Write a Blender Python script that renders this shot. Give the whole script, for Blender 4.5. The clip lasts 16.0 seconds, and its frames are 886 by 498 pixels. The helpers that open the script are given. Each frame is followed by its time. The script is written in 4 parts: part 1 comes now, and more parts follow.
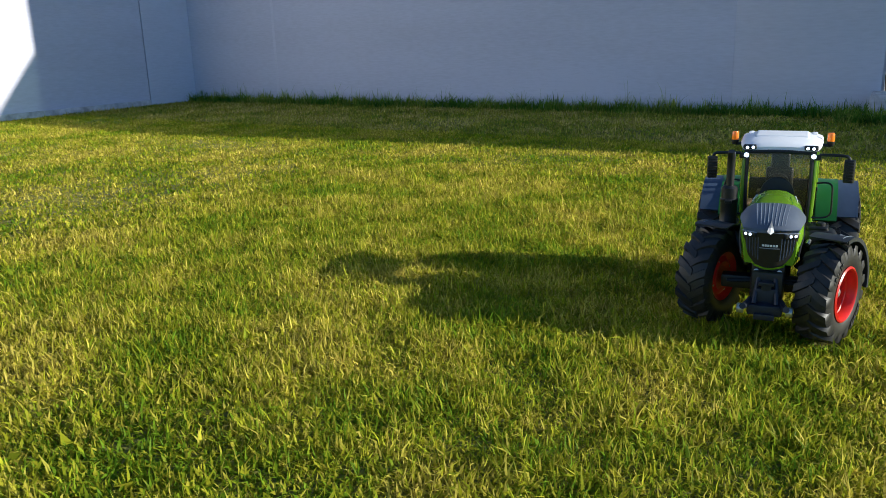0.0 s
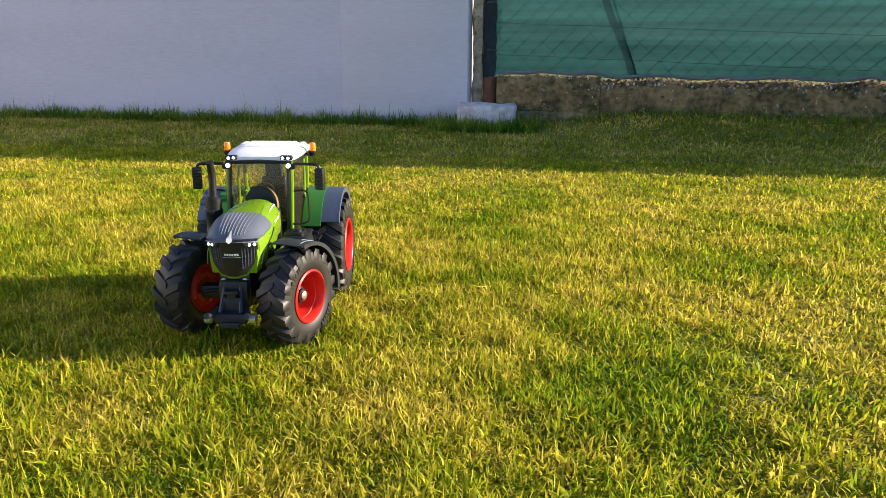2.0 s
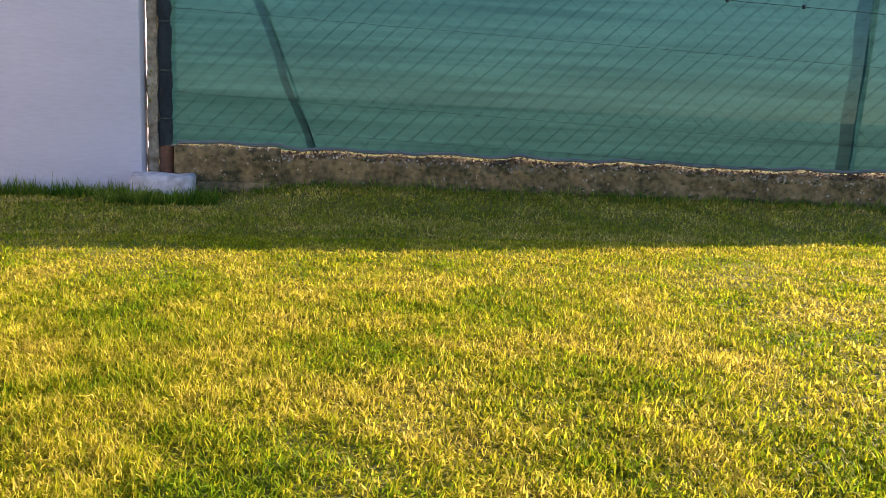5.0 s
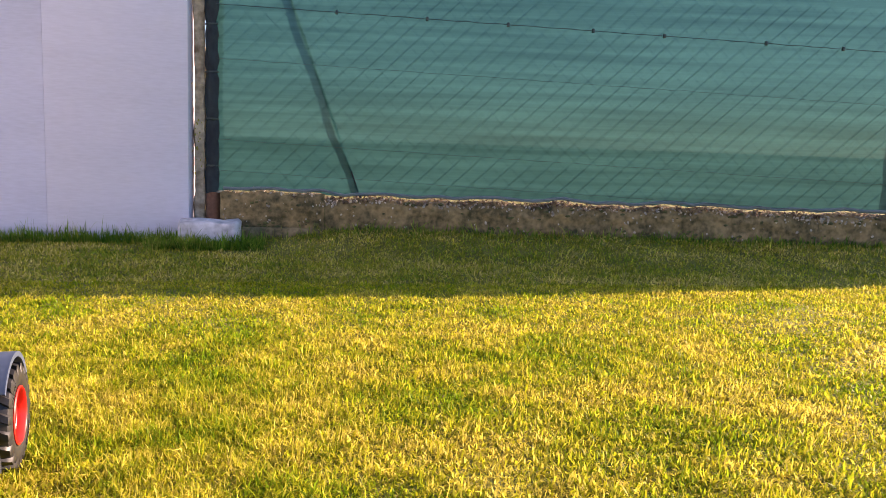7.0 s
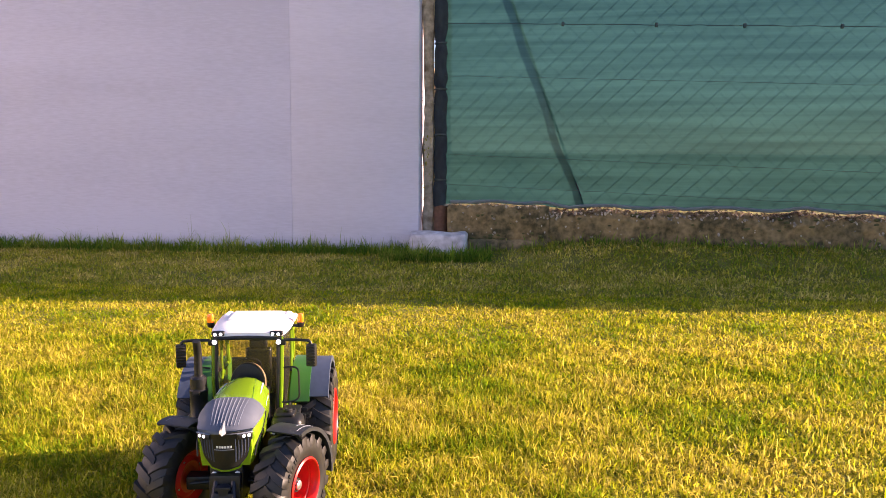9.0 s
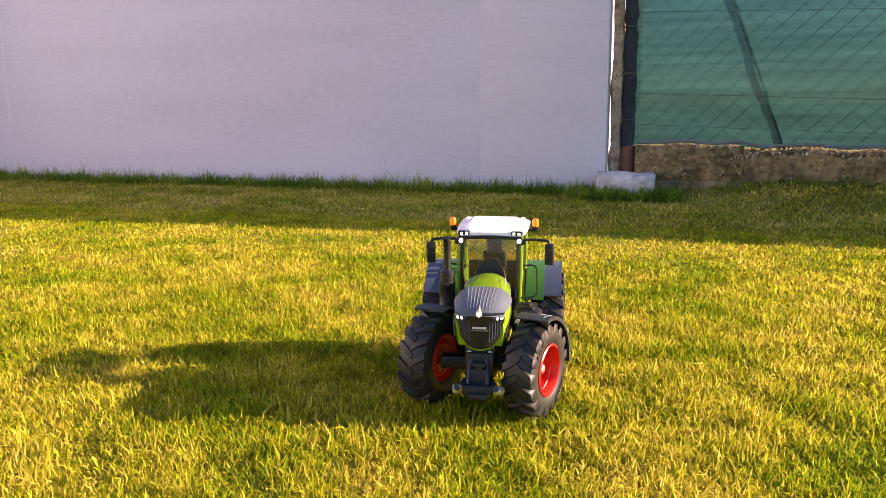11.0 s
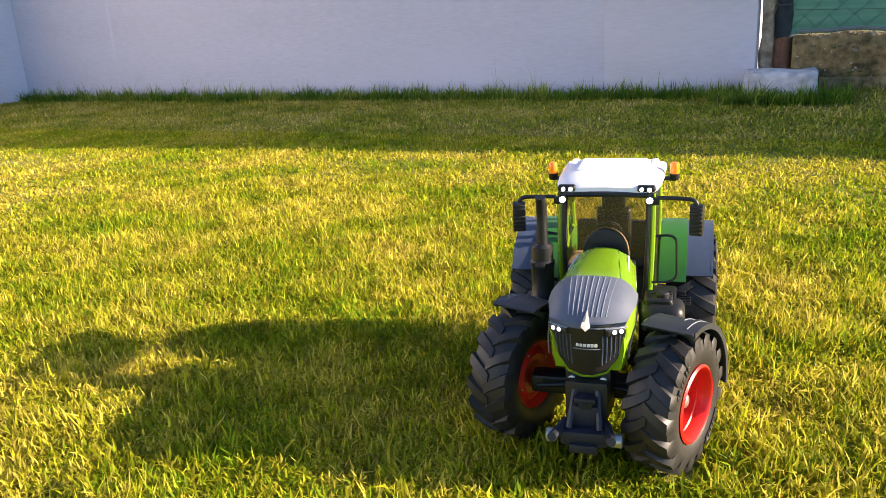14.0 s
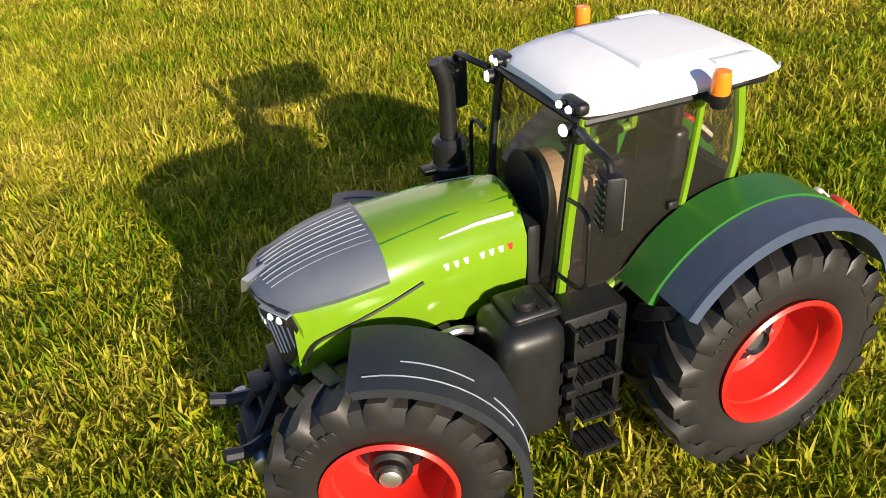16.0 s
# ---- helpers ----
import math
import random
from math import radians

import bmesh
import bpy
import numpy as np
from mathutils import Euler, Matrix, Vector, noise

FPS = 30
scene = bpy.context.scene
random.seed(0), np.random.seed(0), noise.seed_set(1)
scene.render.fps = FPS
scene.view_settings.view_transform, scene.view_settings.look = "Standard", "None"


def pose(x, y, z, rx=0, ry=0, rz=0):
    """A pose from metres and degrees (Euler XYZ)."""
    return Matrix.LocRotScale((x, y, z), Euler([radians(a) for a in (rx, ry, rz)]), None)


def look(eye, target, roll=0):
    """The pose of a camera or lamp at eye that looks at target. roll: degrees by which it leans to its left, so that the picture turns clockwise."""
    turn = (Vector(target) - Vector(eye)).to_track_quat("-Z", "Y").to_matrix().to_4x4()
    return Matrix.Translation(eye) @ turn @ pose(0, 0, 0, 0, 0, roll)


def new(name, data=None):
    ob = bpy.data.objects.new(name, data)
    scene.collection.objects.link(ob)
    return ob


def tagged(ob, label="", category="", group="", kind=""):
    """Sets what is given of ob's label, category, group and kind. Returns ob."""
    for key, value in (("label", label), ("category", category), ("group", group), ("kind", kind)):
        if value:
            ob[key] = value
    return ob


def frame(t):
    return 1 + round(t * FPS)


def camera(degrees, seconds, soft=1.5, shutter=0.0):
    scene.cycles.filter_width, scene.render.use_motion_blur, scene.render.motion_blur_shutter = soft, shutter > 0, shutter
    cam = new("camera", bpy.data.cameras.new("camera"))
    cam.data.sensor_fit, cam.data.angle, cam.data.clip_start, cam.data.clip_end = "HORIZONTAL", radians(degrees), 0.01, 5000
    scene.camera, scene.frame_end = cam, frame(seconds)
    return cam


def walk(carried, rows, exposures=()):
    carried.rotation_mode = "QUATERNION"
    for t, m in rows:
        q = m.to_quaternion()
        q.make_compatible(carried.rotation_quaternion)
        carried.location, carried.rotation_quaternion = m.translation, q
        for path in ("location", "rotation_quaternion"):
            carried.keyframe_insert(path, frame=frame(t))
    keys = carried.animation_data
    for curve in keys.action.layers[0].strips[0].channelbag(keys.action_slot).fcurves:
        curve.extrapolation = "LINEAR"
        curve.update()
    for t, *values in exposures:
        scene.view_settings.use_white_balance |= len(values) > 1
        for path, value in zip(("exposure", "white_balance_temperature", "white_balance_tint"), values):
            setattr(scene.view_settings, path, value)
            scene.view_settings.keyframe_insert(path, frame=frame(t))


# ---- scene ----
# ---- camera ----
LENS = 57.90
PATH = [
    (0, (0.338, -0.024, 0.379), (-0.710, 1.599, -0.139), -1.82),
    (0.5, (0.396, 0.006, 0.385), (-0.453, 1.744, -0.123), -0.74),
    (1, (0.470, 0.040, 0.376), (-0.184, 1.855, -0.154), 0.18),
    (1.5, (0.524, 0.062, 0.379), (0.024, 1.929, -0.134), 0.27),
    (2, (0.584, 0.084, 0.377), (0.257, 1.991, -0.130), 0.20),
    (2.5, (0.634, 0.096, 0.380), (0.463, 2.023, -0.130), 1.44),
    (3, (0.673, 0.098, 0.394), (0.617, 2.038, -0.090), 1.94),
    (3.5, (0.729, 0.098, 0.407), (0.852, 2.044, -0.037), 2.98),
    (4, (0.756, 0.089, 0.414), (0.994, 2.027, -0.018), 3.73),
    (4.2, (0.765, 0.094, 0.422), (1.041, 2.031, 0.007), 3.63),
    (6.3, (0.683, 0.081, 0.452), (1.062, 2.021, 0.145), 2.20),
    (6.5, (0.677, 0.089, 0.452), (1.038, 2.033, 0.151), 2.31),
    (7, (0.652, 0.093, 0.467), (0.950, 2.054, 0.205), 1.98),
    (7.5, (0.627, 0.092, 0.470), (0.838, 2.066, 0.228), 1.62),
    (8, (0.581, 0.102, 0.469), (0.679, 2.086, 0.238), 1.69),
    (8.5, (0.523, 0.117, 0.459), (0.469, 2.102, 0.224), 1.02),
    (9, (0.493, 0.112, 0.461), (0.321, 2.090, 0.220), 0.42),
    (9.5, (0.466, 0.113, 0.449), (0.177, 2.074, 0.186), -0.32),
    (10, (0.428, 0.112, 0.427), (0.035, 2.050, 0.123), -0.16),
    (10.2, (0.413, 0.108, 0.423), (-0.023, 2.034, 0.105), -0.27),
    (12.3, (0.401, -0.134, 0.368), (-0.235, 1.714, -0.058), 0.12),
    (12.5, (0.400, -0.074, 0.380), (-0.225, 1.772, -0.072), 0.43),
    (13, (0.369, 0.075, 0.386), (-0.344, 1.870, -0.134), -0.34),
    (13.5, (0.370, 0.201, 0.393), (-0.425, 1.948, -0.168), -2.56),
    (14, (0.331, 0.379, 0.396), (-0.513, 2.098, -0.182), -3.35),
    (14.5, (0.307, 0.532, 0.371), (-0.570, 2.194, -0.313), -2.71),
    (15, (0.416, 0.665, 0.348), (-0.783, 2.088, -0.385), 0.33),
    (15.5, (0.460, 0.803, 0.351), (-0.977, 1.874, -0.536), 1.27),
    (16, (0.518, 1.006, 0.371), (-1.120, 1.388, -0.711), -3.14),
]
cam = camera(LENS, 16.0, soft=0.6)
EXPOSURES = [(0.0, 0.7, 5000, 4), (0.5, 0.9, 5200, 6), (1.5, 1.35, 5700, 12), (3.5, 1.5, 6000, 18), (7.0, 1.95, 6500, 33), (9.0, 1.8, 6700, 36), (10.2, 1.8, 7000, 34), (12.5, 1.68, 6300, 21), (14.5, 1.82, 6100, 17), (15.0, 1.75, 6050, 16), (15.5, 1.4, 5950, 15), (16.0, 0.9, 5800, 12)]
walk(cam, [(t, look(eye, target, roll)) for t, eye, target, roll in PATH], EXPOSURES)

# ---- light: low clear-sky sun, from beyond the fence ----
SUN_AZ, SUN_EL = 15.0, 18.5
world = bpy.data.worlds.new("sky")
scene.world = world
world.use_nodes = True
sky = world.node_tree.nodes.new("ShaderNodeTexSky")
sky.sky_type, sky.sun_disc = "NISHITA", False
sky.air_density, sky.dust_density, sky.ozone_density = 1.0, 0.3, 3.0
sky.sun_elevation, sky.sun_rotation = radians(SUN_EL), radians(90 - SUN_AZ)
back = world.node_tree.nodes["Background"]
back.inputs["Strength"].default_value = 0.074
world.node_tree.links.new(sky.outputs["Color"], back.inputs["Color"])
lamp = bpy.data.lights.new("sun", "SUN")
lamp.energy, lamp.angle, lamp.color = 5.0, radians(0.5), (1.0, 0.80, 0.54)
sun = new("sun", lamp)
a, e = radians(SUN_AZ), radians(SUN_EL)
sun.matrix_world = look((6 * math.cos(a) * math.cos(e), 6 * math.sin(a) * math.cos(e), 6 * math.sin(e)), (0, 0, 0))


# ---- materials ----
def material(name, colour, rough=0.5, metal=0.0, spread=0.12, grain=40.0, bump=0.0, second=None, patch=3.0, coat=0.0, stretch=(1, 1, 1)):
    """A surface with fine grain and broad patches, after its own object's coordinates."""
    m = bpy.data.materials.new(name)
    m.use_nodes = True
    nt = m.node_tree
    n, link = nt.nodes, nt.links.new
    bsdf = n["Principled BSDF"]
    where = n.new("ShaderNodeTexCoord")
    fine = n.new("ShaderNodeTexNoise")
    fine.inputs["Scale"].default_value, fine.inputs["Detail"].default_value = grain, 6
    broad = n.new("ShaderNodeTexNoise")
    broad.inputs["Scale"].default_value, broad.inputs["Detail"].default_value = patch, 4
    pull = n.new("ShaderNodeMapping")
    pull.inputs["Scale"].default_value = stretch
    link(where.outputs["Object"], pull.inputs["Vector"])
    for t in (fine, broad):
        link(pull.outputs[0], t.inputs["Vector"])
    add = n.new("ShaderNodeMath")
    add.operation = "ADD"
    link(fine.outputs["Fac"], add.inputs[0])
    link(broad.outputs["Fac"], add.inputs[1])
    ramp = n.new("ShaderNodeValToRGB")
    half = n.new("ShaderNodeMath")
    half.operation = "MULTIPLY"
    half.inputs[1].default_value = 0.5
    link(add.outputs[0], half.inputs[0])
    link(half.outputs[0], ramp.inputs["Fac"])
    low = second or tuple(c * (1 - spread) for c in colour)
    high = tuple(min(1, c * (1 + spread * 0.6)) for c in colour)
    ramp.color_ramp.elements[0].position, ramp.color_ramp.elements[0].color = 0.36, (*low, 1)
    ramp.color_ramp.elements[1].position, ramp.color_ramp.elements[1].color = 0.62, (*high, 1)
    link(ramp.outputs["Color"], bsdf.inputs["Base Color"])
    bsdf.inputs["Metallic"].default_value = metal
    rr = n.new("ShaderNodeMapRange")
    rr.inputs["To Min"].default_value, rr.inputs["To Max"].default_value = max(0.02, rough - 0.08), min(1, rough + 0.08)
    link(broad.outputs["Fac"], rr.inputs["Value"])
    link(rr.outputs[0], bsdf.inputs["Roughness"])
    bsdf.inputs["Coat Weight"].default_value = coat
    if bump:
        b = n.new("ShaderNodeBump")
        b.inputs["Strength"].default_value, b.inputs["Distance"].default_value = 0.6, bump
        link(fine.outputs["Fac"], b.inputs["Height"])
        link(b.outputs[0], bsdf.inputs["Normal"])
    return m


def glow(name, colour, strength, base=(0.8, 0.8, 0.8)):
    m = bpy.data.materials.new(name)
    m.use_nodes = True
    bsdf = m.node_tree.nodes["Principled BSDF"]
    bsdf.inputs["Base Color"].default_value = (*base, 1)
    bsdf.inputs["Emission Color"].default_value = (*colour, 1)
    bsdf.inputs["Emission Strength"].default_value = strength
    bsdf.inputs["Roughness"].default_value = 0.15
    return m


def glass(name, tint, rough=0.03, clear=0.8):
    m = bpy.data.materials.new(name)
    m.use_nodes = True
    n, link = m.node_tree.nodes, m.node_tree.links.new
    out = n["Material Output"]
    n.remove(n["Principled BSDF"])
    see, shine, mix = (n.new(k) for k in ("ShaderNodeBsdfTransparent", "ShaderNodeBsdfGlossy", "ShaderNodeMixShader"))
    see.inputs["Color"].default_value = (*tint, 1)
    shine.inputs["Roughness"].default_value = rough
    mix.inputs["Fac"].default_value = 0.035
    link(see.outputs[0], mix.inputs[1])
    link(shine.outputs[0], mix.inputs[2])
    dust = n.new("ShaderNodeBsdfDiffuse")
    dust.inputs["Color"].default_value = (0.52, 0.47, 0.40, 1)
    veil, speck, film = n.new("ShaderNodeMixShader"), n.new("ShaderNodeTexNoise"), n.new("ShaderNodeMapRange")
    speck.inputs["Scale"].default_value = 60
    film.inputs["From Min"].default_value, film.inputs["From Max"].default_value = 0.35, 0.75
    film.inputs["To Min"].default_value, film.inputs["To Max"].default_value = 0.008, 0.03
    link(speck.outputs["Fac"], film.inputs["Value"])
    link(film.outputs[0], veil.inputs["Fac"])
    link(mix.outputs[0], veil.inputs[1])
    link(dust.outputs[0], veil.inputs[2])
    link(veil.outputs[0], out.inputs["Surface"])
    return m


def leaf_material(name, green, fresh, straw, patch, dry):
    """Blades: a colour for each blade from green to straw, drier in patches, with light coming through."""
    m = bpy.data.materials.new(name)
    m.use_nodes = True
    n, link = m.node_tree.nodes, m.node_tree.links.new
    bsdf, out = n["Principled BSDF"], n["Material Output"]
    geo, where, noise_tex = n.new("ShaderNodeNewGeometry"), n.new("ShaderNodeTexCoord"), n.new("ShaderNodeTexNoise")
    noise_tex.inputs["Scale"].default_value, noise_tex.inputs["Detail"].default_value = patch, 5
    noise_tex.inputs["Roughness"].default_value = 0.62
    link(where.outputs["Object"], noise_tex.inputs["Vector"])
    mr = n.new("ShaderNodeMapRange")
    mr.inputs["From Min"].default_value, mr.inputs["From Max"].default_value = 0.33, 0.67
    mr.inputs["To Min"].default_value, mr.inputs["To Max"].default_value = dry - 0.42, dry + 0.42
    mr.clamp = True
    link(noise_tex.outputs["Fac"], mr.inputs["Value"])
    spread = n.new("ShaderNodeMath")
    spread.operation = "MULTIPLY_ADD"
    spread.inputs[1].default_value, spread.inputs[2].default_value = 0.8, -0.4
    link(geo.outputs["Random Per Island"], spread.inputs[0])
    add = n.new("ShaderNodeMath")
    add.operation, add.use_clamp = "ADD", True
    link(spread.outputs[0], add.inputs[0])
    link(mr.outputs[0], add.inputs[1])
    ramp = n.new("ShaderNodeValToRGB")
    e = ramp.color_ramp.elements
    e[0].position, e[0].color = 0.05, (*green, 1)
    e[1].position, e[1].color = 0.95, (*straw, 1)
    mid = e.new(0.5)
    mid.color = (*fresh, 1)
    link(add.outputs[0], ramp.inputs["Fac"])
    shade = n.new("ShaderNodeMath")
    shade.operation = "FRACT"
    times = n.new("ShaderNodeMath")
    times.operation = "MULTIPLY"
    times.inputs[1].default_value = 37.3
    link(geo.outputs["Random Per Island"], times.inputs[0])
    link(times.outputs[0], shade.inputs[0])
    tone = n.new("ShaderNodeMapRange")
    tone.inputs["To Min"].default_value, tone.inputs["To Max"].default_value = 0.60, 1.22
    link(shade.outputs[0], tone.inputs["Value"])
    tuft, dense, both = n.new("ShaderNodeTexNoise"), n.new("ShaderNodeMapRange"), n.new("ShaderNodeMath")
    tuft.inputs["Scale"].default_value, tuft.inputs["Detail"].default_value = 21, 3
    link(where.outputs["Object"], tuft.inputs["Vector"])
    dense.inputs["From Min"].default_value, dense.inputs["From Max"].default_value = 0.36, 0.64
    dense.inputs["To Min"].default_value, dense.inputs["To Max"].default_value = 0.80, 1.16
    link(tuft.outputs["Fac"], dense.inputs["Value"])
    both.operation = "MULTIPLY"
    link(tone.outputs[0], both.inputs[0])
    link(dense.outputs[0], both.inputs[1])
    hsv = n.new("ShaderNodeHueSaturation")
    link(both.outputs[0], hsv.inputs["Value"])
    link(ramp.outputs["Color"], hsv.inputs["Color"])
    link(hsv.outputs["Color"], bsdf.inputs["Base Color"])
    bsdf.inputs["Roughness"].default_value = 0.5
    bsdf.inputs["Specular IOR Level"].default_value = 0.1
    through_light = n.new("ShaderNodeBsdfTranslucent")
    link(hsv.outputs["Color"], through_light.inputs["Color"])
    mix = n.new("ShaderNodeMixShader")
    mix.inputs["Fac"].default_value = 0.50
    link(bsdf.outputs[0], mix.inputs[1])
    link(through_light.outputs[0], mix.inputs[2])
    link(mix.outputs[0], out.inputs["Surface"])
    return m


def net_material():
    """Woven green shade netting: part lets the light through, part is open between the threads."""
    m = bpy.data.materials.new("shade_netting")
    m.use_nodes = True
    n, link = m.node_tree.nodes, m.node_tree.links.new
    out = n["Material Output"]
    n.remove(n["Principled BSDF"])
    where, stretch, tex, ramp = n.new("ShaderNodeTexCoord"), n.new("ShaderNodeMapping"), n.new("ShaderNodeTexNoise"), n.new("ShaderNodeValToRGB")
    stretch.inputs["Scale"].default_value = (0.5, 0.5, 14.0)
    tex.inputs["Scale"].default_value, tex.inputs["Detail"].default_value = 2.2, 6
    link(where.outputs["Object"], stretch.inputs["Vector"])
    link(stretch.outputs[0], tex.inputs["Vector"])
    link(tex.outputs["Fac"], ramp.inputs["Fac"])
    ramp.color_ramp.elements[0].position, ramp.color_ramp.elements[0].color = 0.35, (0.017, 0.064, 0.066, 1)
    ramp.color_ramp.elements[1].position, ramp.color_ramp.elements[1].color = 0.65, (0.032, 0.106, 0.106, 1)
    flat, lit, see = n.new("ShaderNodeBsdfDiffuse"), n.new("ShaderNodeBsdfTranslucent"), n.new("ShaderNodeBsdfTransparent")
    see.inputs["Color"].default_value = (0.55, 0.85, 0.78, 1)
    link(ramp.outputs["Color"], flat.inputs["Color"])
    link(ramp.outputs["Color"], lit.inputs["Color"])
    one, two = n.new("ShaderNodeMixShader"), n.new("ShaderNodeMixShader")
    one.inputs["Fac"].default_value = 0.6
    two.inputs["Fac"].default_value = 0.05
    link(flat.outputs[0], one.inputs[1])
    link(lit.outputs[0], one.inputs[2])
    link(one.outputs[0], two.inputs[1])
    link(see.outputs[0], two.inputs[2])
    link(two.outputs[0], out.inputs["Surface"])
    return m


# white walls; the blue skylight of their shade is mixed into both base colours
PLASTER = material("sky_tinted_render", (0.590, 0.588, 0.70), 0.85, spread=0.09, grain=38, bump=0.0012, patch=1.3, stretch=(0.55, 0.55, 3.2))
PLASTER_NEW = material("sky_tinted_render_pale", (0.620, 0.618, 0.725), 0.85, spread=0.075, grain=38, bump=0.001, patch=1.7, stretch=(0.55, 0.55, 3.2))
FOOTING = material("pale_cement", (0.56, 0.55, 0.58), 0.9, spread=0.4, grain=30, bump=0.004, patch=9)
CONCRETE = material("old_concrete", (0.28, 0.205, 0.095), 0.95, second=(0.050, 0.044, 0.014), grain=42, bump=0.010, patch=9)
PEBBLE = material("concrete_gravel", (0.38, 0.34, 0.27), 0.9, spread=0.5, grain=20, patch=40)
BRICK = material("broken_brick", (0.33, 0.21, 0.15), 0.9, spread=0.3, grain=60, patch=14)
NET = net_material()
HEM = material("net_hem", (0.13, 0.17, 0.18), 0.8, grain=80, patch=8)
WIRE = material("dark_wire", (0.04, 0.06, 0.06), 0.5, 0.4, grain=60)
POLE = material("dark_painted_post", (0.012, 0.013, 0.020), 0.75, 0.0, second=(0.007, 0.008, 0.012), grain=30, patch=6, bump=0.001)
WRAP = material("folded_netting", (0.020, 0.034, 0.040), 0.85, second=(0.008, 0.012, 0.018), grain=34, patch=9, bump=0.003, stretch=(1, 1, 0.6))
RUST = material("rusty_post_foot", (0.20, 0.10, 0.06), 0.85, 0.2, spread=0.4, grain=40, patch=15, bump=0.001)
STRAW = material("dry_stalk", (0.62, 0.50, 0.30), 0.8, spread=0.4, grain=50, patch=8)
BARK = material("dry_bark", (0.78, 0.63, 0.45), 0.9, second=(0.30, 0.20, 0.12), grain=35, patch=10, bump=0.004)
MOSS = material("yellow_moss", (0.42, 0.36, 0.05), 0.95, spread=0.4, grain=60, patch=20, bump=0.003)
MOSS_GREEN = material("dark_moss", (0.085, 0.090, 0.028), 0.95, spread=0.5, grain=60, patch=20, bump=0.004)
SOIL = material("turf_floor", (0.23, 0.21, 0.030), 0.95, second=(0.105, 0.112, 0.014), grain=140, patch=4, bump=0.006)
GRASS = leaf_material("lawn_blades", (0.195, 0.315, 0.007), (0.475, 0.462, 0.011), (0.75, 0.62, 0.10), 3.6, 0.50)
# copy of the lawn colours for the shaded band, greyed to look like shade
GRASS_SHADE = leaf_material("shaded_lawn_blades", (0.21, 0.29, 0.025), (0.46, 0.43, 0.040), (0.70, 0.57, 0.18), 3.4, 0.48)
LITTER = leaf_material("dead_leaves", (0.10, 0.065, 0.045), (0.20, 0.145, 0.11), (0.30, 0.245, 0.20), 9.0, 0.5)
GRASS_LUSH = leaf_material("lush_blades", (0.085, 0.200, 0.018), (0.190, 0.310, 0.026), (0.42, 0.44, 0.08), 3.0, 0.40)


# ---- building helpers ----
def part(name, bm, mat, parent=None, label="", smooth=40):
    """Links a bmesh as one mesh object, under a thing or a part."""
    bmesh.ops.recalc_face_normals(bm, faces=bm.faces[:])
    me = bpy.data.meshes.new(name)
    bm.to_mesh(me)
    bm.free()
    me.materials.append(mat)
    if smooth:
        me.polygons.foreach_set("use_smooth", [True] * len(me.polygons))
        me.set_sharp_from_angle(angle=radians(smooth))
    ob = new(name, me)
    ob.parent = parent
    if label:
        tagged(ob, label)
    return ob


def group_of(name, m, label, category, group=""):
    ob = new(name)
    ob.matrix_world = m
    ob.empty_display_size = 0.05
    return tagged(ob, label, category, group)


def add_box(bm, lo, hi, bevel=0.0, segs=2, m=None):
    r = bmesh.ops.create_cube(bm, size=1.0)
    vs = r["verts"]
    for v in vs:
        v.co = Vector([l + (c + 0.5) * (h - l) for c, l, h in zip(v.co, lo, hi)])
        if m is not None:
            v.co = m @ v.co
    if bevel:
        es = list({e for v in vs for e in v.link_edges})
        bmesh.ops.bevel(bm, geom=es, offset=bevel, segments=segs, profile=0.6, affect="EDGES")
    return bm


def box(lo, hi, bevel=0.0, segs=2, m=None):
    return add_box(bmesh.new(), lo, hi, bevel, segs, m)


def add_loft(bm, rings, closed=True, caps=True):
    rows = [[bm.verts.new(p) for p in ring] for ring in rings]
    k = len(rows[0])
    for a, b in zip(rows, rows[1:]):
        for i in range(k if closed else k - 1):
            j = (i + 1) % k
            bm.faces.new((a[i], a[j], b[j], b[i]))
    if caps and closed:
        bm.faces.new(rows[0][::-1])
        bm.faces.new(rows[-1])
    return bm


def add_tube(bm, pts, r, seg=8):
    pts = [Vector(p) for p in pts]
    rs = r if isinstance(r, (list, tuple)) else [r] * len(pts)
    rings, side = [], None
    for i, p in enumerate(pts):
        d = (pts[min(i + 1, len(pts) - 1)] - pts[max(i - 1, 0)]).normalized()
        if side is None:
            side = d.orthogonal().normalized()
        side = (side - d * side.dot(d)).normalized()
        up = d.cross(side)
        rings.append([p + rs[i] * (math.cos(a) * side + math.sin(a) * up) for a in (2 * math.pi * k / seg for k in range(seg))])
    return add_loft(bm, rings)


def tube(pts, r, seg=8):
    return add_tube(bmesh.new(), pts, r, seg)


def rounded(pts, r=0.01, n=4):
    """A path with its corners rounded off."""
    pts = [Vector(p) for p in pts]
    out = [pts[0]]
    for a, b, c in zip(pts, pts[1:], pts[2:]):
        p, q = b + (a - b).normalized() * min(r, (a - b).length / 2), b + (c - b).normalized() * min(r, (c - b).length / 2)
        out += [(1 - s) ** 2 * p + 2 * s * (1 - s) * b + s * s * q for s in (k / n for k in range(n + 1))]
    return out + [pts[-1]]


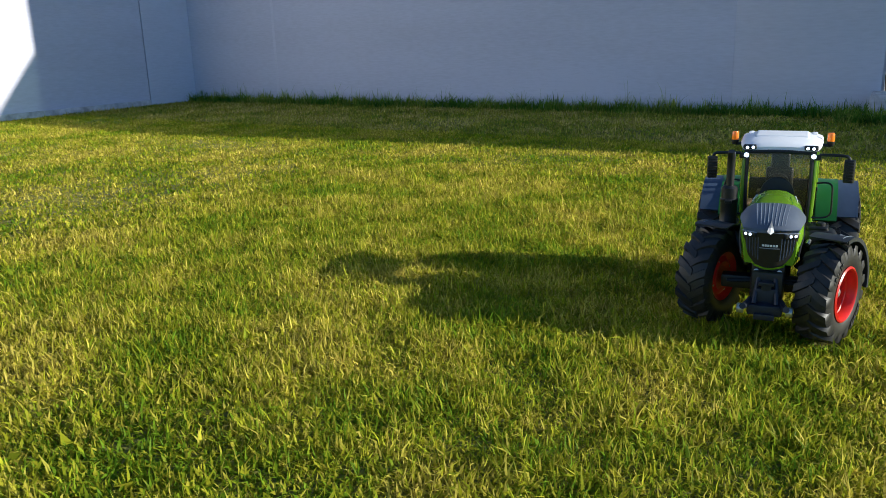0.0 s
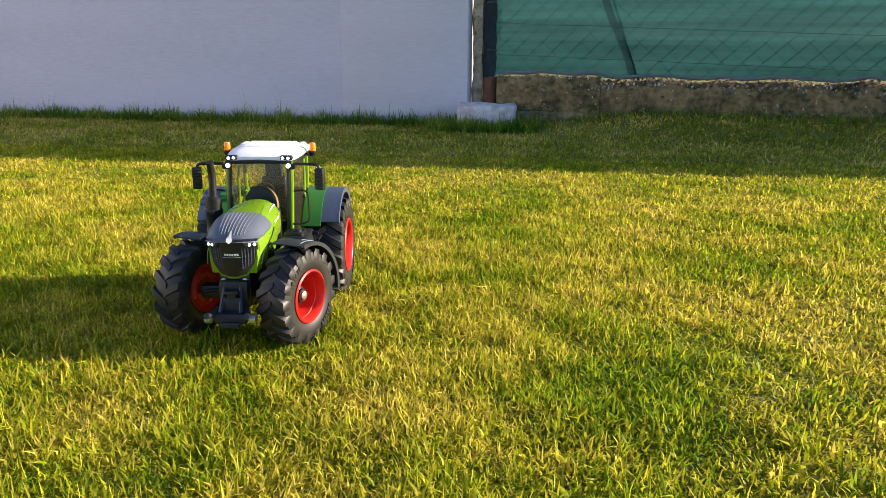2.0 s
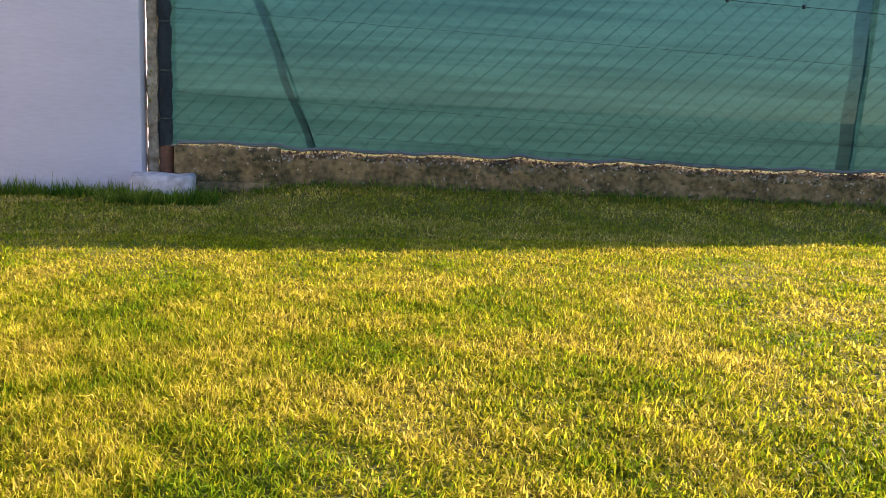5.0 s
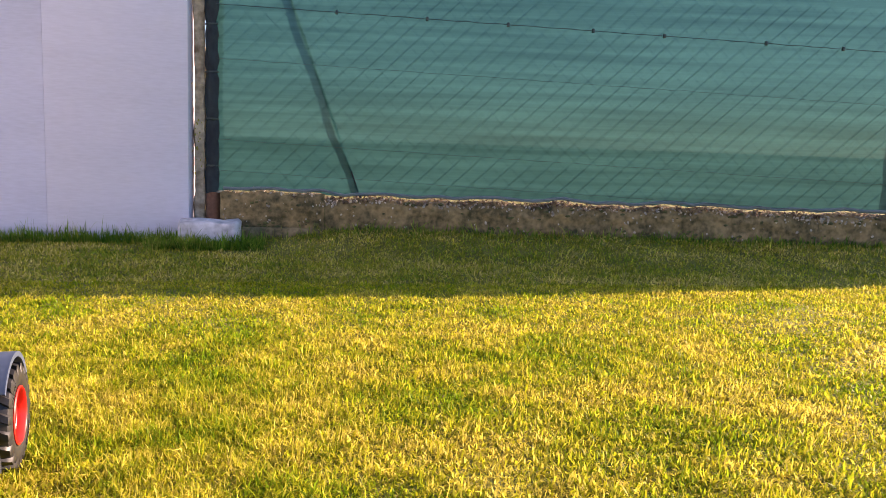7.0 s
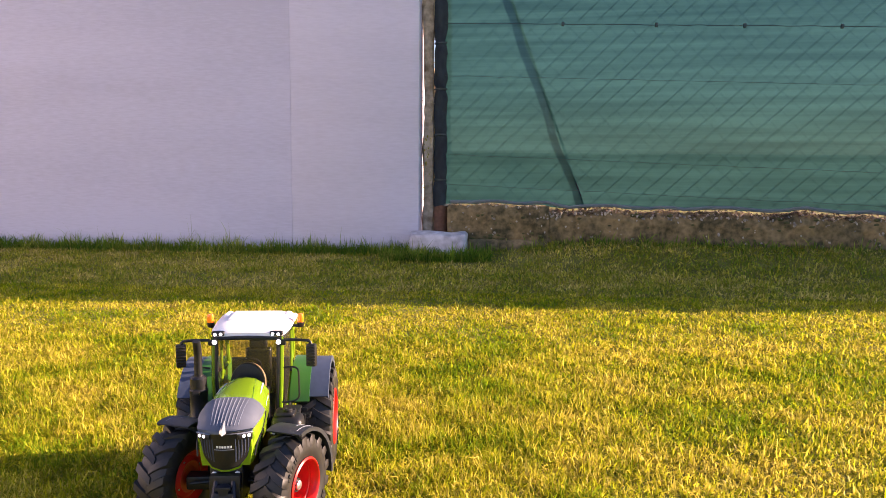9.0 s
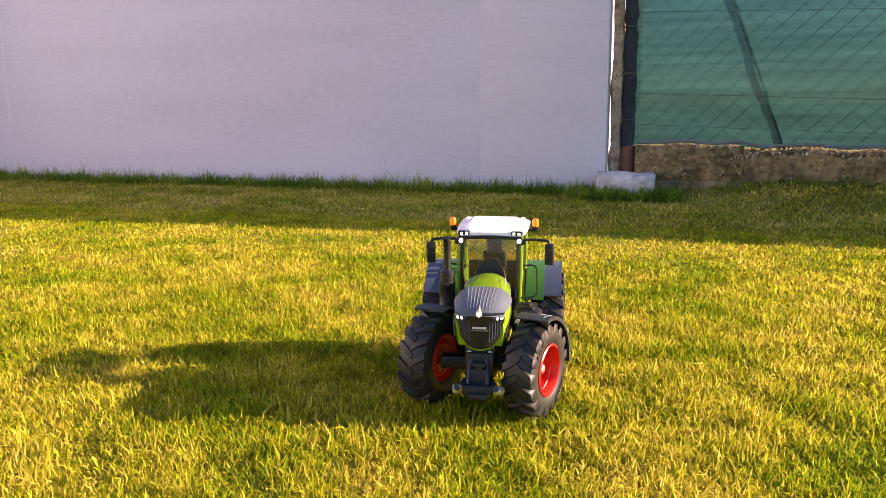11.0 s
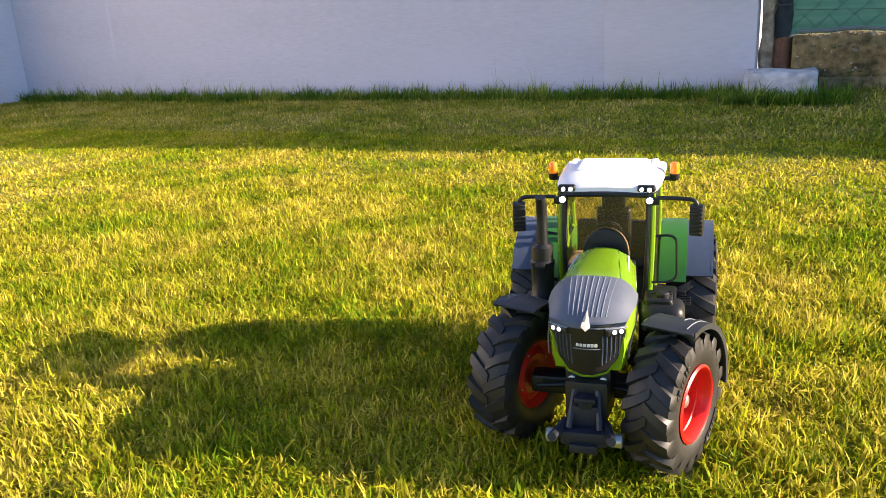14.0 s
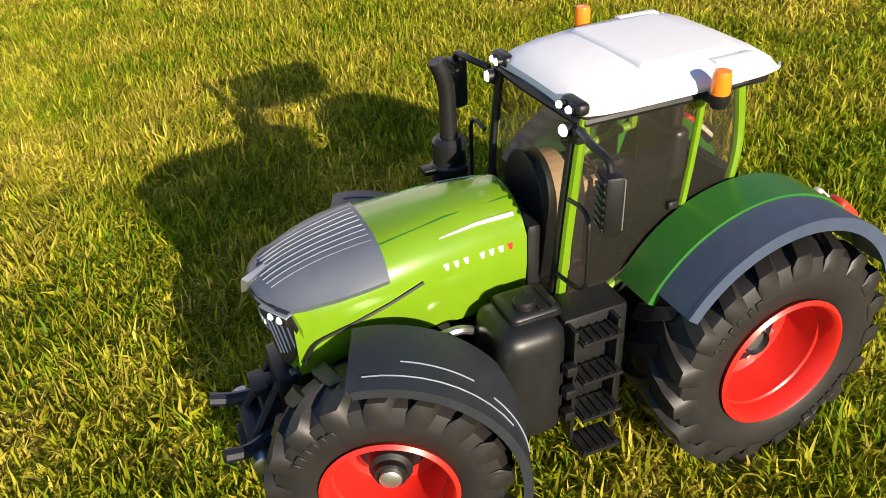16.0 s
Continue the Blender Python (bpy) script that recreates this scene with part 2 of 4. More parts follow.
def add_lathe(bm, profile, seg=32, centre=(0, 0, 0), axis="y"):
    """Turns a profile of (radius, along) round an axis; open ends are left open unless the radius is 0."""
    rings = []
    for s in range(seg):
        a = 2 * math.pi * s / seg
        c, d = math.cos(a), math.sin(a)
        ring = []
        for r, h in profile:
            p = (r * c, h, r * d) if axis == "y" else (r * c, r * d, h) if axis == "z" else (h, r * c, r * d)
            ring.append(bm.verts.new(Vector(p) + Vector(centre)))
        rings.append(ring)
    for s in range(seg):
        a, b = rings[s], rings[(s + 1) % seg]
        for i in range(len(profile) - 1):
            bm.faces.new((a[i], a[i + 1], b[i + 1], b[i]))
    bmesh.ops.remove_doubles(bm, verts=bm.verts[:], dist=1e-6)
    return bm


def lathe(profile, seg=32, centre=(0, 0, 0), axis="y"):
    return add_lathe(bmesh.new(), profile, seg, centre, axis)


def add_plate(bm, outline, lo, hi, plane="xz", bevel=0.0):
    """An outline in a plane, pulled out along the third axis."""
    def at(p, h):
        return (p[0], h, p[1]) if plane == "xz" else (h, p[0], p[1]) if plane == "yz" else (p[0], p[1], h)
    tmp = bmesh.new()
    add_loft(tmp, [[at(p, lo) for p in outline], [at(p, hi) for p in outline]])
    if bevel:
        bmesh.ops.recalc_face_normals(tmp, faces=tmp.faces[:])
        bmesh.ops.bevel(tmp, geom=tmp.edges[:], offset=bevel, segments=2, profile=0.6, affect="EDGES")
    me = bpy.data.meshes.new("tmp")
    tmp.to_mesh(me)
    tmp.free()
    bm.from_mesh(me)
    bpy.data.meshes.remove(me)
    return bm


def plate(outline, lo, hi, plane="xz", bevel=0.0):
    return add_plate(bmesh.new(), outline, lo, hi, plane, bevel)


def structure(name, bm, mat, label, smooth=30):
    return tagged(part(name, bm, mat, None, "", smooth), label, "", "", "structure")


# ---- the setting ----
WALL_Y, LEFT_X, END_X = 3.817, -4.141, 0.055
FENCE_A, FENCE_B = (0.10, 3.913), (6.3, 3.107)


def fence_y(x):
    return FENCE_A[1] + (FENCE_B[1] - FENCE_A[1]) * (x - FENCE_A[0]) / (FENCE_B[0] - FENCE_A[0])


def rise(x, y):
    """The lawn climbs a little towards the plinth."""
    x, y = np.asarray(x, float), np.asarray(y, float)
    near = np.clip(1 - (fence_y(x) - 0.045 - y) / 0.55, 0, 1) * np.clip((x - 0.15) / 0.7, 0, 1) * (x < 8) * (y > 0)
    return 0.072 * near * near * (3 - 2 * near)


def make_ground():
    """One sheet: fine and uneven where the lawn is seen, then out to the horizon."""
    bm = bmesh.new()
    xs = [-900, -200, -50, -15, -7] + [-4.6 + 0.2 * i for i in range(57)] + [9, 15, 50, 200, 900]
    ys = [-900, -200, -50, -12, -4] + [-1.6 + 0.2 * i for i in range(21)] + [2.5 + 0.08 * i for i in range(22)] + [4.4, 4.8, 7, 12, 50, 200, 900]
    grid = [[bm.verts.new((x, y, -0.016 + (0.006 * noise.noise(Vector((x * 2.1, y * 2.1, 0))) if abs(x) < 8 and abs(y) < 6 else 0) + float(rise(x, y)))) for x in xs] for y in ys]
    for j in range(len(ys) - 1):
        for i in range(len(xs) - 1):
            bm.faces.new((grid[j][i], grid[j][i + 1], grid[j + 1][i + 1], grid[j + 1][i]))
    return structure("ground", bm, SOIL, "mossy turf floor of a short mown garden lawn")


make_ground()
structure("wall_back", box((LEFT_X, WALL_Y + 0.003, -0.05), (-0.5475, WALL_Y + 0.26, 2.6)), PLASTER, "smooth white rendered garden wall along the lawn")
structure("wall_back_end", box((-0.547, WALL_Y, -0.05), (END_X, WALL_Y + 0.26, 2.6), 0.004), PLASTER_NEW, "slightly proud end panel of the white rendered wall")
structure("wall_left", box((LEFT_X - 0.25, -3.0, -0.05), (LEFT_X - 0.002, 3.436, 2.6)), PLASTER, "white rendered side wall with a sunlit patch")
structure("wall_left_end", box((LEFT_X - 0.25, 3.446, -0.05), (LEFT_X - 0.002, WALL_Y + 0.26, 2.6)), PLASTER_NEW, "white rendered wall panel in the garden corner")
structure("trim_left_joint", box((LEFT_X - 0.12, 3.434, -0.05), (LEFT_X - 0.014, 3.448, 2.6)), FOOTING, "grey expansion joint between two wall panels")
structure("baseboard_left", box((LEFT_X + 0.001, -3.0, -0.04), (LEFT_X + 0.018, 3.43, 0.022), 0.004), FOOTING, "pale cement strip at the foot of the wall")
structure("trim_back_joint", box((-3.372, WALL_Y + 0.001, -0.03), (-3.352, WALL_Y + 0.0015, 2.6)), PLASTER_NEW, "grey filled joint on the white wall")


def make_footing():
    """A rounded, lumpy cement block at the end of the wall."""
    bm = box((0.026, 3.660, -0.05), (0.288, 3.86, 0.094), 0.024, 3)
    bmesh.ops.subdivide_edges(bm, edges=bm.edges[:], cuts=3, use_grid_fill=True)
    for v in bm.verts:
        v.co += Vector(noise.noise_vector(v.co * 13)) * 0.013 + Vector(noise.noise_vector(v.co * 45)) * 0.004
    ob = part("footing_block", bm, FOOTING, None, "", 60)
    return tagged(ob, "lumpy pale cement footing block at the wall end", "block")


make_footing()


def pits(x, z, s):
    """Rough cast surface: lumps, pits and grit."""
    p = lambda k, q: noise.noise(Vector((x * k, z * k * 1.2, q)))
    return s * (p(9, 2.0) + 0.7 * p(28, 5.0) + 0.45 * p(75, 9.0))


def plinth_top(x):
    return (0.205 if x > 0.66 else 0.214) + pits(x, 7.0, 0.008) + (0.020 * noise.noise(Vector((x * 6, 3, 1))) - 0.004 if x > 0.66 else 0)


def plinth_face(x, z):
    """The front of the plinth: undercut low down, swelling below its top edge."""
    return fence_y(x) - 0.045 + pits(x, z, 0.011) + 0.10 * max(0, z - 0.165) + 0.016 * max(0.0, 1 - z / 0.06)


def make_plinth():
    """The old cast concrete kerb under the fence: each cast length a piece, gravel showing in its top edge."""
    plinth = new("plinth")
    tagged(plinth, "weathered mossy concrete plinth under the garden fence", "", "", "structure")
    rng = random.Random(4)
    cuts = [0.185, 0.660, 2.93, 6.3]
    for a, b in zip(cuts, cuts[1:]):
        n = max(4, int((b - a) / (0.006 if a < 2.9 else 0.012)))
        rings = []
        for i in range(n + 1):
            x = a + (b - a) * i / n + (0.001 if i == 0 else -0.001 if i == n else 0)
            y, top = fence_y(x), plinth_top(x)
            drop = 0.0 if x < 0.66 else 0.020
            ring = [(x, plinth_face(x, 0), -0.05)]
            for k in range(15):
                z = 0.012 * (k + 1)
                ring.append((x, plinth_face(x, z), z * (top - drop) / 0.205))
            ring += [(x, plinth_face(x, 0.195) + 0.004, top - 0.008 - drop), (x, y - 0.022 + pits(x, 3, 0.006), top - 0.5 * drop + pits(x, 4, 0.003)), (x, y - 0.004, top + pits(x, 5, 0.006)), (x, y + 0.03, top + pits(x, 6, 0.006)), (x, y + 0.085, top - 0.02), (x, y + 0.09, -0.05)]
            rings.append(ring)
        bm = bmesh.new()
        add_loft(bm, rings)
        part("plinth_length", bm, CONCRETE, plinth, "", 60)
    bm = box((0.652, fence_y(0.66) - 0.030, -0.05), (0.668, fence_y(0.66) + 0.08, 0.185))
    part("crack_filling", bm, MOSS_GREEN, plinth, "dark mossy crack between two cast lengths")
    bm = bmesh.new()
    for k in range(900):
        x = rng.uniform(0.2, 4.4)
        high = rng.random() < 0.62
        r = rng.uniform(0.0022, 0.0075)
        if high:
            yy = fence_y(x) - 0.036 + rng.uniform(0.0, 0.035)
            z = plinth_top(x) - 0.35 * r - (0.006 if yy < fence_y(x) - 0.028 else 0) - (0.0 if x < 0.66 else 0.5 * (fence_y(x) - yy))
        else:
            z = rng.choice((rng.uniform(0.15, 0.19), rng.uniform(0.06, 0.19)))
            yy = plinth_face(x, z) + 0.45 * r
        bmesh.ops.create_icosphere(bm, subdivisions=1, radius=r, matrix=Matrix.Translation((x, yy, z)) @ Euler([rng.uniform(0, 6) for _ in range(3)]).to_matrix().to_4x4() @ Matrix.Diagonal((1.4, 1.0, 0.8, 1)))
    tagged(part("gravel", bm, PEBBLE, plinth, "pale pebbles set in the concrete", 30), kind="stuff")
    bm = bmesh.new()
    for k in range(240):
        x = rng.uniform(0.19, 4.2)
        low = rng.random() < 0.65
        z = rng.uniform(0.02, 0.10) if low else rng.uniform(0.13, 0.19)
        r = rng.uniform(0.003, 0.009)
        bmesh.ops.create_icosphere(bm, subdivisions=1, radius=r, matrix=Matrix.Translation((x, plinth_face(x, z) + 0.15 * r, z)) @ Matrix.Diagonal((1.8, 0.5, 0.9, 1)))
    tagged(part("moss", bm, MOSS_GREEN, plinth, "dark green moss cushions", 80), kind="stuff")
    # a lower cast ledge in front of the first length
    n, rings = 50, []
    for i in range(n + 1):
        x = 0.29 + 0.36 * i / n
        y = fence_y(x) - 0.05
        rings.append([(x, y + 0.03, -0.04), (x, y - 0.035 + pits(x, 1, 0.006), -0.04), (x, y - 0.032 + pits(x, 2, 0.006), 0.040), (x, y - 0.018, 0.056 + pits(x, 3, 0.006)), (x, y + 0.03, 0.060 + pits(x, 4, 0.004))])
    bm = bmesh.new()
    add_loft(bm, rings)
    part("ledge", bm, CONCRETE, plinth, "rough cement ledge at the foot of the plinth", 60)
    # dead leaves, twigs and crumbs lying along the top
    grains, tris = [], []
    for k in range(4200):
        x = rng.uniform(0.70, 5.0) if k > 200 else rng.uniform(0.22, 0.7)
        deep = rng.uniform(-0.03, 0.042)
        yy = fence_y(x) - deep
        z = plinth_top(x) + rng.uniform(-0.004, 0.024 - 0.4 * max(0, deep)) * (1 + 0.8 * noise.noise(Vector((x * 7, 2, 7)))) - 0.45 * max(0, deep - 0.006)
        size = rng.uniform(0.004, 0.013)
        turn_by = Euler((rng.uniform(-0.9, 0.9), rng.uniform(-0.9, 0.9), rng.uniform(0, 6.3))).to_matrix()
        if rng.random() < 0.35:
            shape = [(-size * 1.8, -0.001, 0), (size * 1.8, 0, 0.001), (-size * 1.6, 0.001, 0.001), (0, 0.0008, 0.002)]
        else:
            shape = [(-size, 0, 0.002), (0, -size * 0.55, -0.001), (0, size * 0.55, -0.001), (size, 0, 0.002)]
        base = len(grains)
        grains += [turn_by @ Vector(q) + Vector((x, yy, z)) for q in shape]
        tris += [(base, base + 1, base + 2), (base + 1, base + 3, base + 2)]
    me = bpy.data.meshes.new("litter")
    me.from_pydata(grains, [], tris)
    me.materials.append(LITTER)
    heap = new("litter", me)
    heap.parent = plinth
    tagged(heap, "dead leaves and twigs along the plinth top", kind="stuff")
    return plinth


make_plinth()


def net_top(x):
    pts = [(0.0, 1.9), (1.0, 1.78), (2.3, 1.68), (2.65, 1.43), (3.4, 1.22), (4.2, 1.05), (4.7, 0.66), (7.0, 0.6)]
    return float(np.interp(x, [p[0] for p in pts], [p[1] for p in pts]))


def make_fence():
    fence = group_of("fence", pose(0.15, fence_y(0.15), 0.2), "chain-link fence hung with green shade netting on a concrete plinth", "fence")
    inv = fence.matrix_world.inverted()

    def put(name, bm, mat, label="", smooth=40, kind=""):
        bm.transform(inv)
        ob = part(name, bm, mat, fence, label, smooth)
        if kind:
            tagged(ob, kind=kind)
        return ob

    # netting, slightly slack, hung on the lawn side of the mesh
    bm = bmesh.new()
    nx, nz = 150, 34
    rows = []
    for i in range(nx + 1):
        x = 0.15 + (6.2 - 0.15) * i / nx
        col = []
        for k in range(nz + 1):
            f = k / nz
            z0 = plinth_top(x) + (0.006 if x < 0.66 else 0.012)
            z = z0 + (net_top(x) - z0) * f
            sag = 0.010 * math.sin(math.pi * ((z - 0.22) / 0.2)) * 0.12 + 0.004 * noise.noise(Vector((x * 1.6, z * 5, 1.0))) + 0.0015 * noise.noise(Vector((x * 7, z * 18, 3.0)))
            col.append(bm.verts.new((x, fence_y(x) - 0.022 + sag, z)))
        rows.append(col)
    for a, b in zip(rows, rows[1:]):
        for k in range(nz):
            bm.faces.new((a[k], b[k], b[k + 1], a[k + 1]))
    put("shade_net", bm, NET, "green woven shade netting, slightly slack", 80)
    # hem with its pale selvedge, wires that hold the net, and the ties
    def line(z, x0, x1, off, amp=0.004):
        n = max(8, int((x1 - x0) / 0.05))
        return [(x0 + (x1 - x0) * i / n, fence_y(x0 + (x1 - x0) * i / n) + off + amp * 0.5 * noise.noise(Vector((i * 0.9, z(1) * 7, 0))), z(x0 + (x1 - x0) * i / n) + amp * noise.noise(Vector((i * 0.7, z(1) * 9, 4)))) for i in range(n + 1)]
    put("net_hem", tube(line(lambda x: plinth_top(x) + (0.016 if x < 0.66 else 0.020), 0.20, 6.2, -0.028, 0.004), 0.0075, 6), HEM, "pale frayed lower hem of the netting")
    for name, z in (("upper", 1.036), ("middle", 0.80), ("low", 0.44), ("lowest", 0.30)):
        put("tension_wire", tube(line(lambda x, z=z: z - 0.034 * (x - 0.47), 0.17, 6.2, -0.036, 0.004), 0.0015 if name == "upper" else 0.0008, 5), WIRE, "dark wire threaded along the net")
    for x in (0.70, 1.10, 1.46, 1.84, 2.16, 2.62, 2.97, 3.7):
        z = 1.036 - 0.034 * (x - 0.47)
        put("wire_tie", box((x - 0.006, fence_y(x) - 0.045, z - 0.009), (x + 0.006, fence_y(x) - 0.031, z + 0.009), 0.003), WIRE)
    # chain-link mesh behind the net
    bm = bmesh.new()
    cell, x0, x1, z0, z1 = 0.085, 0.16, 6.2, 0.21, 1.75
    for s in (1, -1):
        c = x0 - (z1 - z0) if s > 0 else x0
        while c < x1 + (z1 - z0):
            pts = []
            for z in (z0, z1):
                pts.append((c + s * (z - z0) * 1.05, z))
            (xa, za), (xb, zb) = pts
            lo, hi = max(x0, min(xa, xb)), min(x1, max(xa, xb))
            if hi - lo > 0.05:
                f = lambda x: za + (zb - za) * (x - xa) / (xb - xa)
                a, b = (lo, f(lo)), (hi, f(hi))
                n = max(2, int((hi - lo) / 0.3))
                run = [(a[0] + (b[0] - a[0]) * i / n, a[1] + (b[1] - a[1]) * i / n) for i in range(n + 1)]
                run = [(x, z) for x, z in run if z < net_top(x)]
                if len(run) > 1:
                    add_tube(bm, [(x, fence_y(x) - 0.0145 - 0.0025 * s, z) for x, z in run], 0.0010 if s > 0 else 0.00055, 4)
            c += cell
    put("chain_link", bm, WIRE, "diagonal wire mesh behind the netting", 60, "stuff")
    # posts and brace
    put("end_post", tube([(0.156, fence_y(0.15) + 0.005, 0.21), (0.156, fence_y(0.15) + 0.005, 1.95)], 0.033, 16), POLE, "dark painted steel end post")
    # the end of the netting, folded round the post and gathered by its ties
    rows = []
    for k in range(117):
        z = 0.206 + 0.015 * k
        pinch = 0.005 * math.exp(-((((z - 0.33 + 0.105) % 0.21) - 0.105) / 0.022) ** 2)
        row = []
        for j in range(28):
            an = 2 * math.pi * j / 28
            r = 0.0405 - pinch + 0.006 * noise.noise(Vector((math.cos(an) * 1.3, math.sin(an) * 1.3, z * 9))) + 0.003 * noise.noise(Vector((math.cos(an) * 4, math.sin(an) * 4, z * 30)))
            row.append((0.156 + r * math.cos(an), fence_y(0.15) + 0.005 + r * math.sin(an), z + 0.004 * math.sin(3 * an) * (k == 0)))
        rows.append(row)
    bm = bmesh.new()
    add_loft(bm, rows, True, False)
    put("net_wrap", bm, WRAP, "dark doubled end of the netting folded round the post", 60)
    put("post_foot", tube([(0.150, fence_y(0.15) + 0.005, -0.02), (0.150, fence_y(0.15) + 0.005, 0.215)], 0.0335, 16), RUST, "bare rusty foot of the end post")
    put("brace", tube([(0.825, fence_y(0.825) - 0.0135, 0.20), (0.465, fence_y(0.465) - 0.0135, 1.16), (0.21, fence_y(0.21) - 0.0135, 1.82)], 0.0062, 12), POLE, "slanting steel brace rod behind the netting")
    put("line_post", tube([(3.31, fence_y(3.31) + 0.002, 0.1), (3.33, fence_y(3.33) + 0.002, 1.22)], 0.014, 12), RUST, "rusty upright steel post")
    for k in range(7):
        z = 0.33 + 0.21 * k
        put("wire_tie", lathe([(0.0370, z - 0.004), (0.0400, z - 0.002), (0.0400, z + 0.003), (0.0370, z + 0.005)], 16, (0.156, fence_y(0.15) + 0.005, 0), "z"), WIRE)
    return fence


make_fence()


def make_stalks():
    """Dry creeper and bark strips standing in the slot between wall and fence post."""
    th = group_of("dry_creeper", pose(0.09, 3.98, 0.0), "dry tan creeper stalks filling the slot beside the wall", "plant")
    inv = th.matrix_world.inverted()
    rng = random.Random(9)
    for k in range(7):
        x = 0.072 + 0.006 * k
        pts, y = [], 3.965 + rng.uniform(-0.03, 0.03)
        for i in range(12):
            pts.append((x + rng.uniform(-0.012, 0.012), y + rng.uniform(-0.015, 0.015), -0.02 + 0.165 * i))
        bm = tube(pts, [rng.uniform(0.005, 0.012) for _ in pts], 6)
        bm.transform(inv)
        part("stalk", bm, BARK if k % 2 else STRAW, th)
    bm = box((0.068, 3.915, -0.03), (0.112, 3.94, 1.95), 0.004)
    bmesh.ops.subdivide_edges(bm, edges=[e for e in bm.edges if e.calc_length() > 1], cuts=60)
    for v in bm.verts:
        v.co += Vector(noise.noise_vector(v.co * 22)) * 0.008
    bm.transform(inv)
    part("bark_strip", bm, BARK, th, "rough tan bark strip", 60)
    bm = bmesh.new()
    for k in range(90):
        z = rng.uniform(0.25, 1.8)
        x = rng.uniform(0.066, 0.112)
        y = rng.uniform(3.90, 3.96)
        a = rng.uniform(0, 6.28)
        p = Vector((x, y, z))
        add_tube(bm, [p, p + Vector((0.02 * math.cos(a), -0.004, 0.03 * math.sin(a))), p + Vector((0.012 * math.cos(a) + 0.004, -0.008, 0.05 * math.sin(a)))], [0.0018, 0.0014, 0.0006], 4)
    bm.transform(inv)
    tagged(part("twigs", bm, STRAW, th, "fine dry twigs"), kind="stuff")
    bm = bmesh.new()
    for k in range(40):
        c = (rng.uniform(0.068, 0.1), rng.uniform(3.9, 3.93), rng.uniform(0.28, 0.55))
        bmesh.ops.create_icosphere(bm, subdivisions=1, radius=rng.uniform(0.0015, 0.004), matrix=Matrix.Translation(c) @ Matrix.Diagonal((1, 0.6, 1.8, 1)))
    bm.transform(inv)
    part("moss", bm, MOSS, th, "yellow lichen on the stalks", 80)


make_stalks()


# ---- the toy tractor ----
GREEN = material("toy_green_plastic", (0.165, 0.305, 0.006), 0.24, spread=0.06, grain=60, patch=12, coat=0.3)
GREEN_DARK = material("fender_green_plastic", (0.035, 0.16, 0.018), 0.3, spread=0.08, grain=60, patch=12, coat=0.2)
GREY = material("slate_grey_plastic", (0.062, 0.084, 0.140), 0.4, spread=0.12, grain=120, patch=20)
NOSE_GREY = material("nose_grey_plastic", (0.105, 0.120, 0.155), 0.36, spread=0.1, grain=120, patch=20)
BLACK = material("black_plastic", (0.009, 0.009, 0.010), 0.45, spread=0.3, grain=150, patch=25, bump=0.0002)
DARK_GREY = material("dark_slate_plastic", (0.026, 0.030, 0.038), 0.42, spread=0.2, grain=120, patch=20)
SATIN = material("satin_black_plastic", (0.011, 0.011, 0.012), 0.40, spread=0.3, grain=150, patch=25)
RUBBER = material("toy_tyre_rubber", (0.012, 0.012, 0.014), 0.5, second=(0.021, 0.019, 0.017), grain=70, patch=22, bump=0.0003)
RED = material("red_wheel_plastic", (0.62, 0.022, 0.012), 0.34, spread=0.1, grain=60, patch=20)
WHITE = material("white_roof_plastic", (0.90, 0.90, 0.91), 0.4, spread=0.03, grain=100, patch=15)
BLUE_STEEL = material("blue_grey_hitch", (0.009, 0.012, 0.022), 0.5, spread=0.3, grain=80, patch=30)
SILVER = material("bare_metal", (0.55, 0.55, 0.54), 0.35, 0.9, grain=90, patch=30)
BRASS = material("yellow_hub", (0.48, 0.36, 0.06), 0.5, 0.2, spread=0.35, grain=90, patch=60)
TAN = material("tan_cab_lining", (0.34, 0.235, 0.15), 0.6, spread=0.15, grain=60, patch=20)
AMBER = glow("amber_lens", (1.0, 0.22, 0.01), 0.10, (0.90, 0.22, 0.01))
RED_LENS = material("red_lens", (0.75, 0.05, 0.03), 0.2, spread=0.1, grain=60, patch=40, coat=0.5)
CLEAR_LENS = material("milky_lens", (0.75, 0.72, 0.68), 0.2, spread=0.1, grain=60, patch=40, coat=0.5)
LAMP = glow("lit_lamp", (0.93, 0.97, 1.0), 1.8)
LAMP_DIM = glow("lit_headlamp", (0.95, 0.97, 1.0), 1.0)
GLASS = glass("cab_glass", (0.86, 0.84, 0.79))
PALE = material("pale_print", (0.72, 0.74, 0.72), 0.4, spread=0.05)
PIN = material("light_ridge", (0.23, 0.26, 0.31), 0.35, spread=0.1)

TYRE_R, TYRE_F, BASE, STEER, PIN_Y = 0.0753, 0.0640, 0.2060, -22.0, 0.030


def tyre_mesh(radius, y0, y1, rim, lug):
    """A tractor tyre carcass about the y axis."""
    w, c = (y1 - y0) / 2, (y0 + y1) / 2
    tread = radius - lug
    prof = [(rim, -w * 0.80), (rim + 0.004, -w * 0.93), (rim * 0.55 + tread * 0.45, -w), (tread - 0.010, -w * 0.98), (tread - 0.003, -w * 0.86), (tread, -w * 0.55), (tread + 0.0008, 0),
            (tread, w * 0.55), (tread - 0.003, w * 0.86), (tread - 0.010, w * 0.98), (rim * 0.55 + tread * 0.45, w), (rim + 0.004, w * 0.93), (rim, w * 0.80)]
    bm = lathe([(r, y + c) for r, y in prof], 56)
    return bm


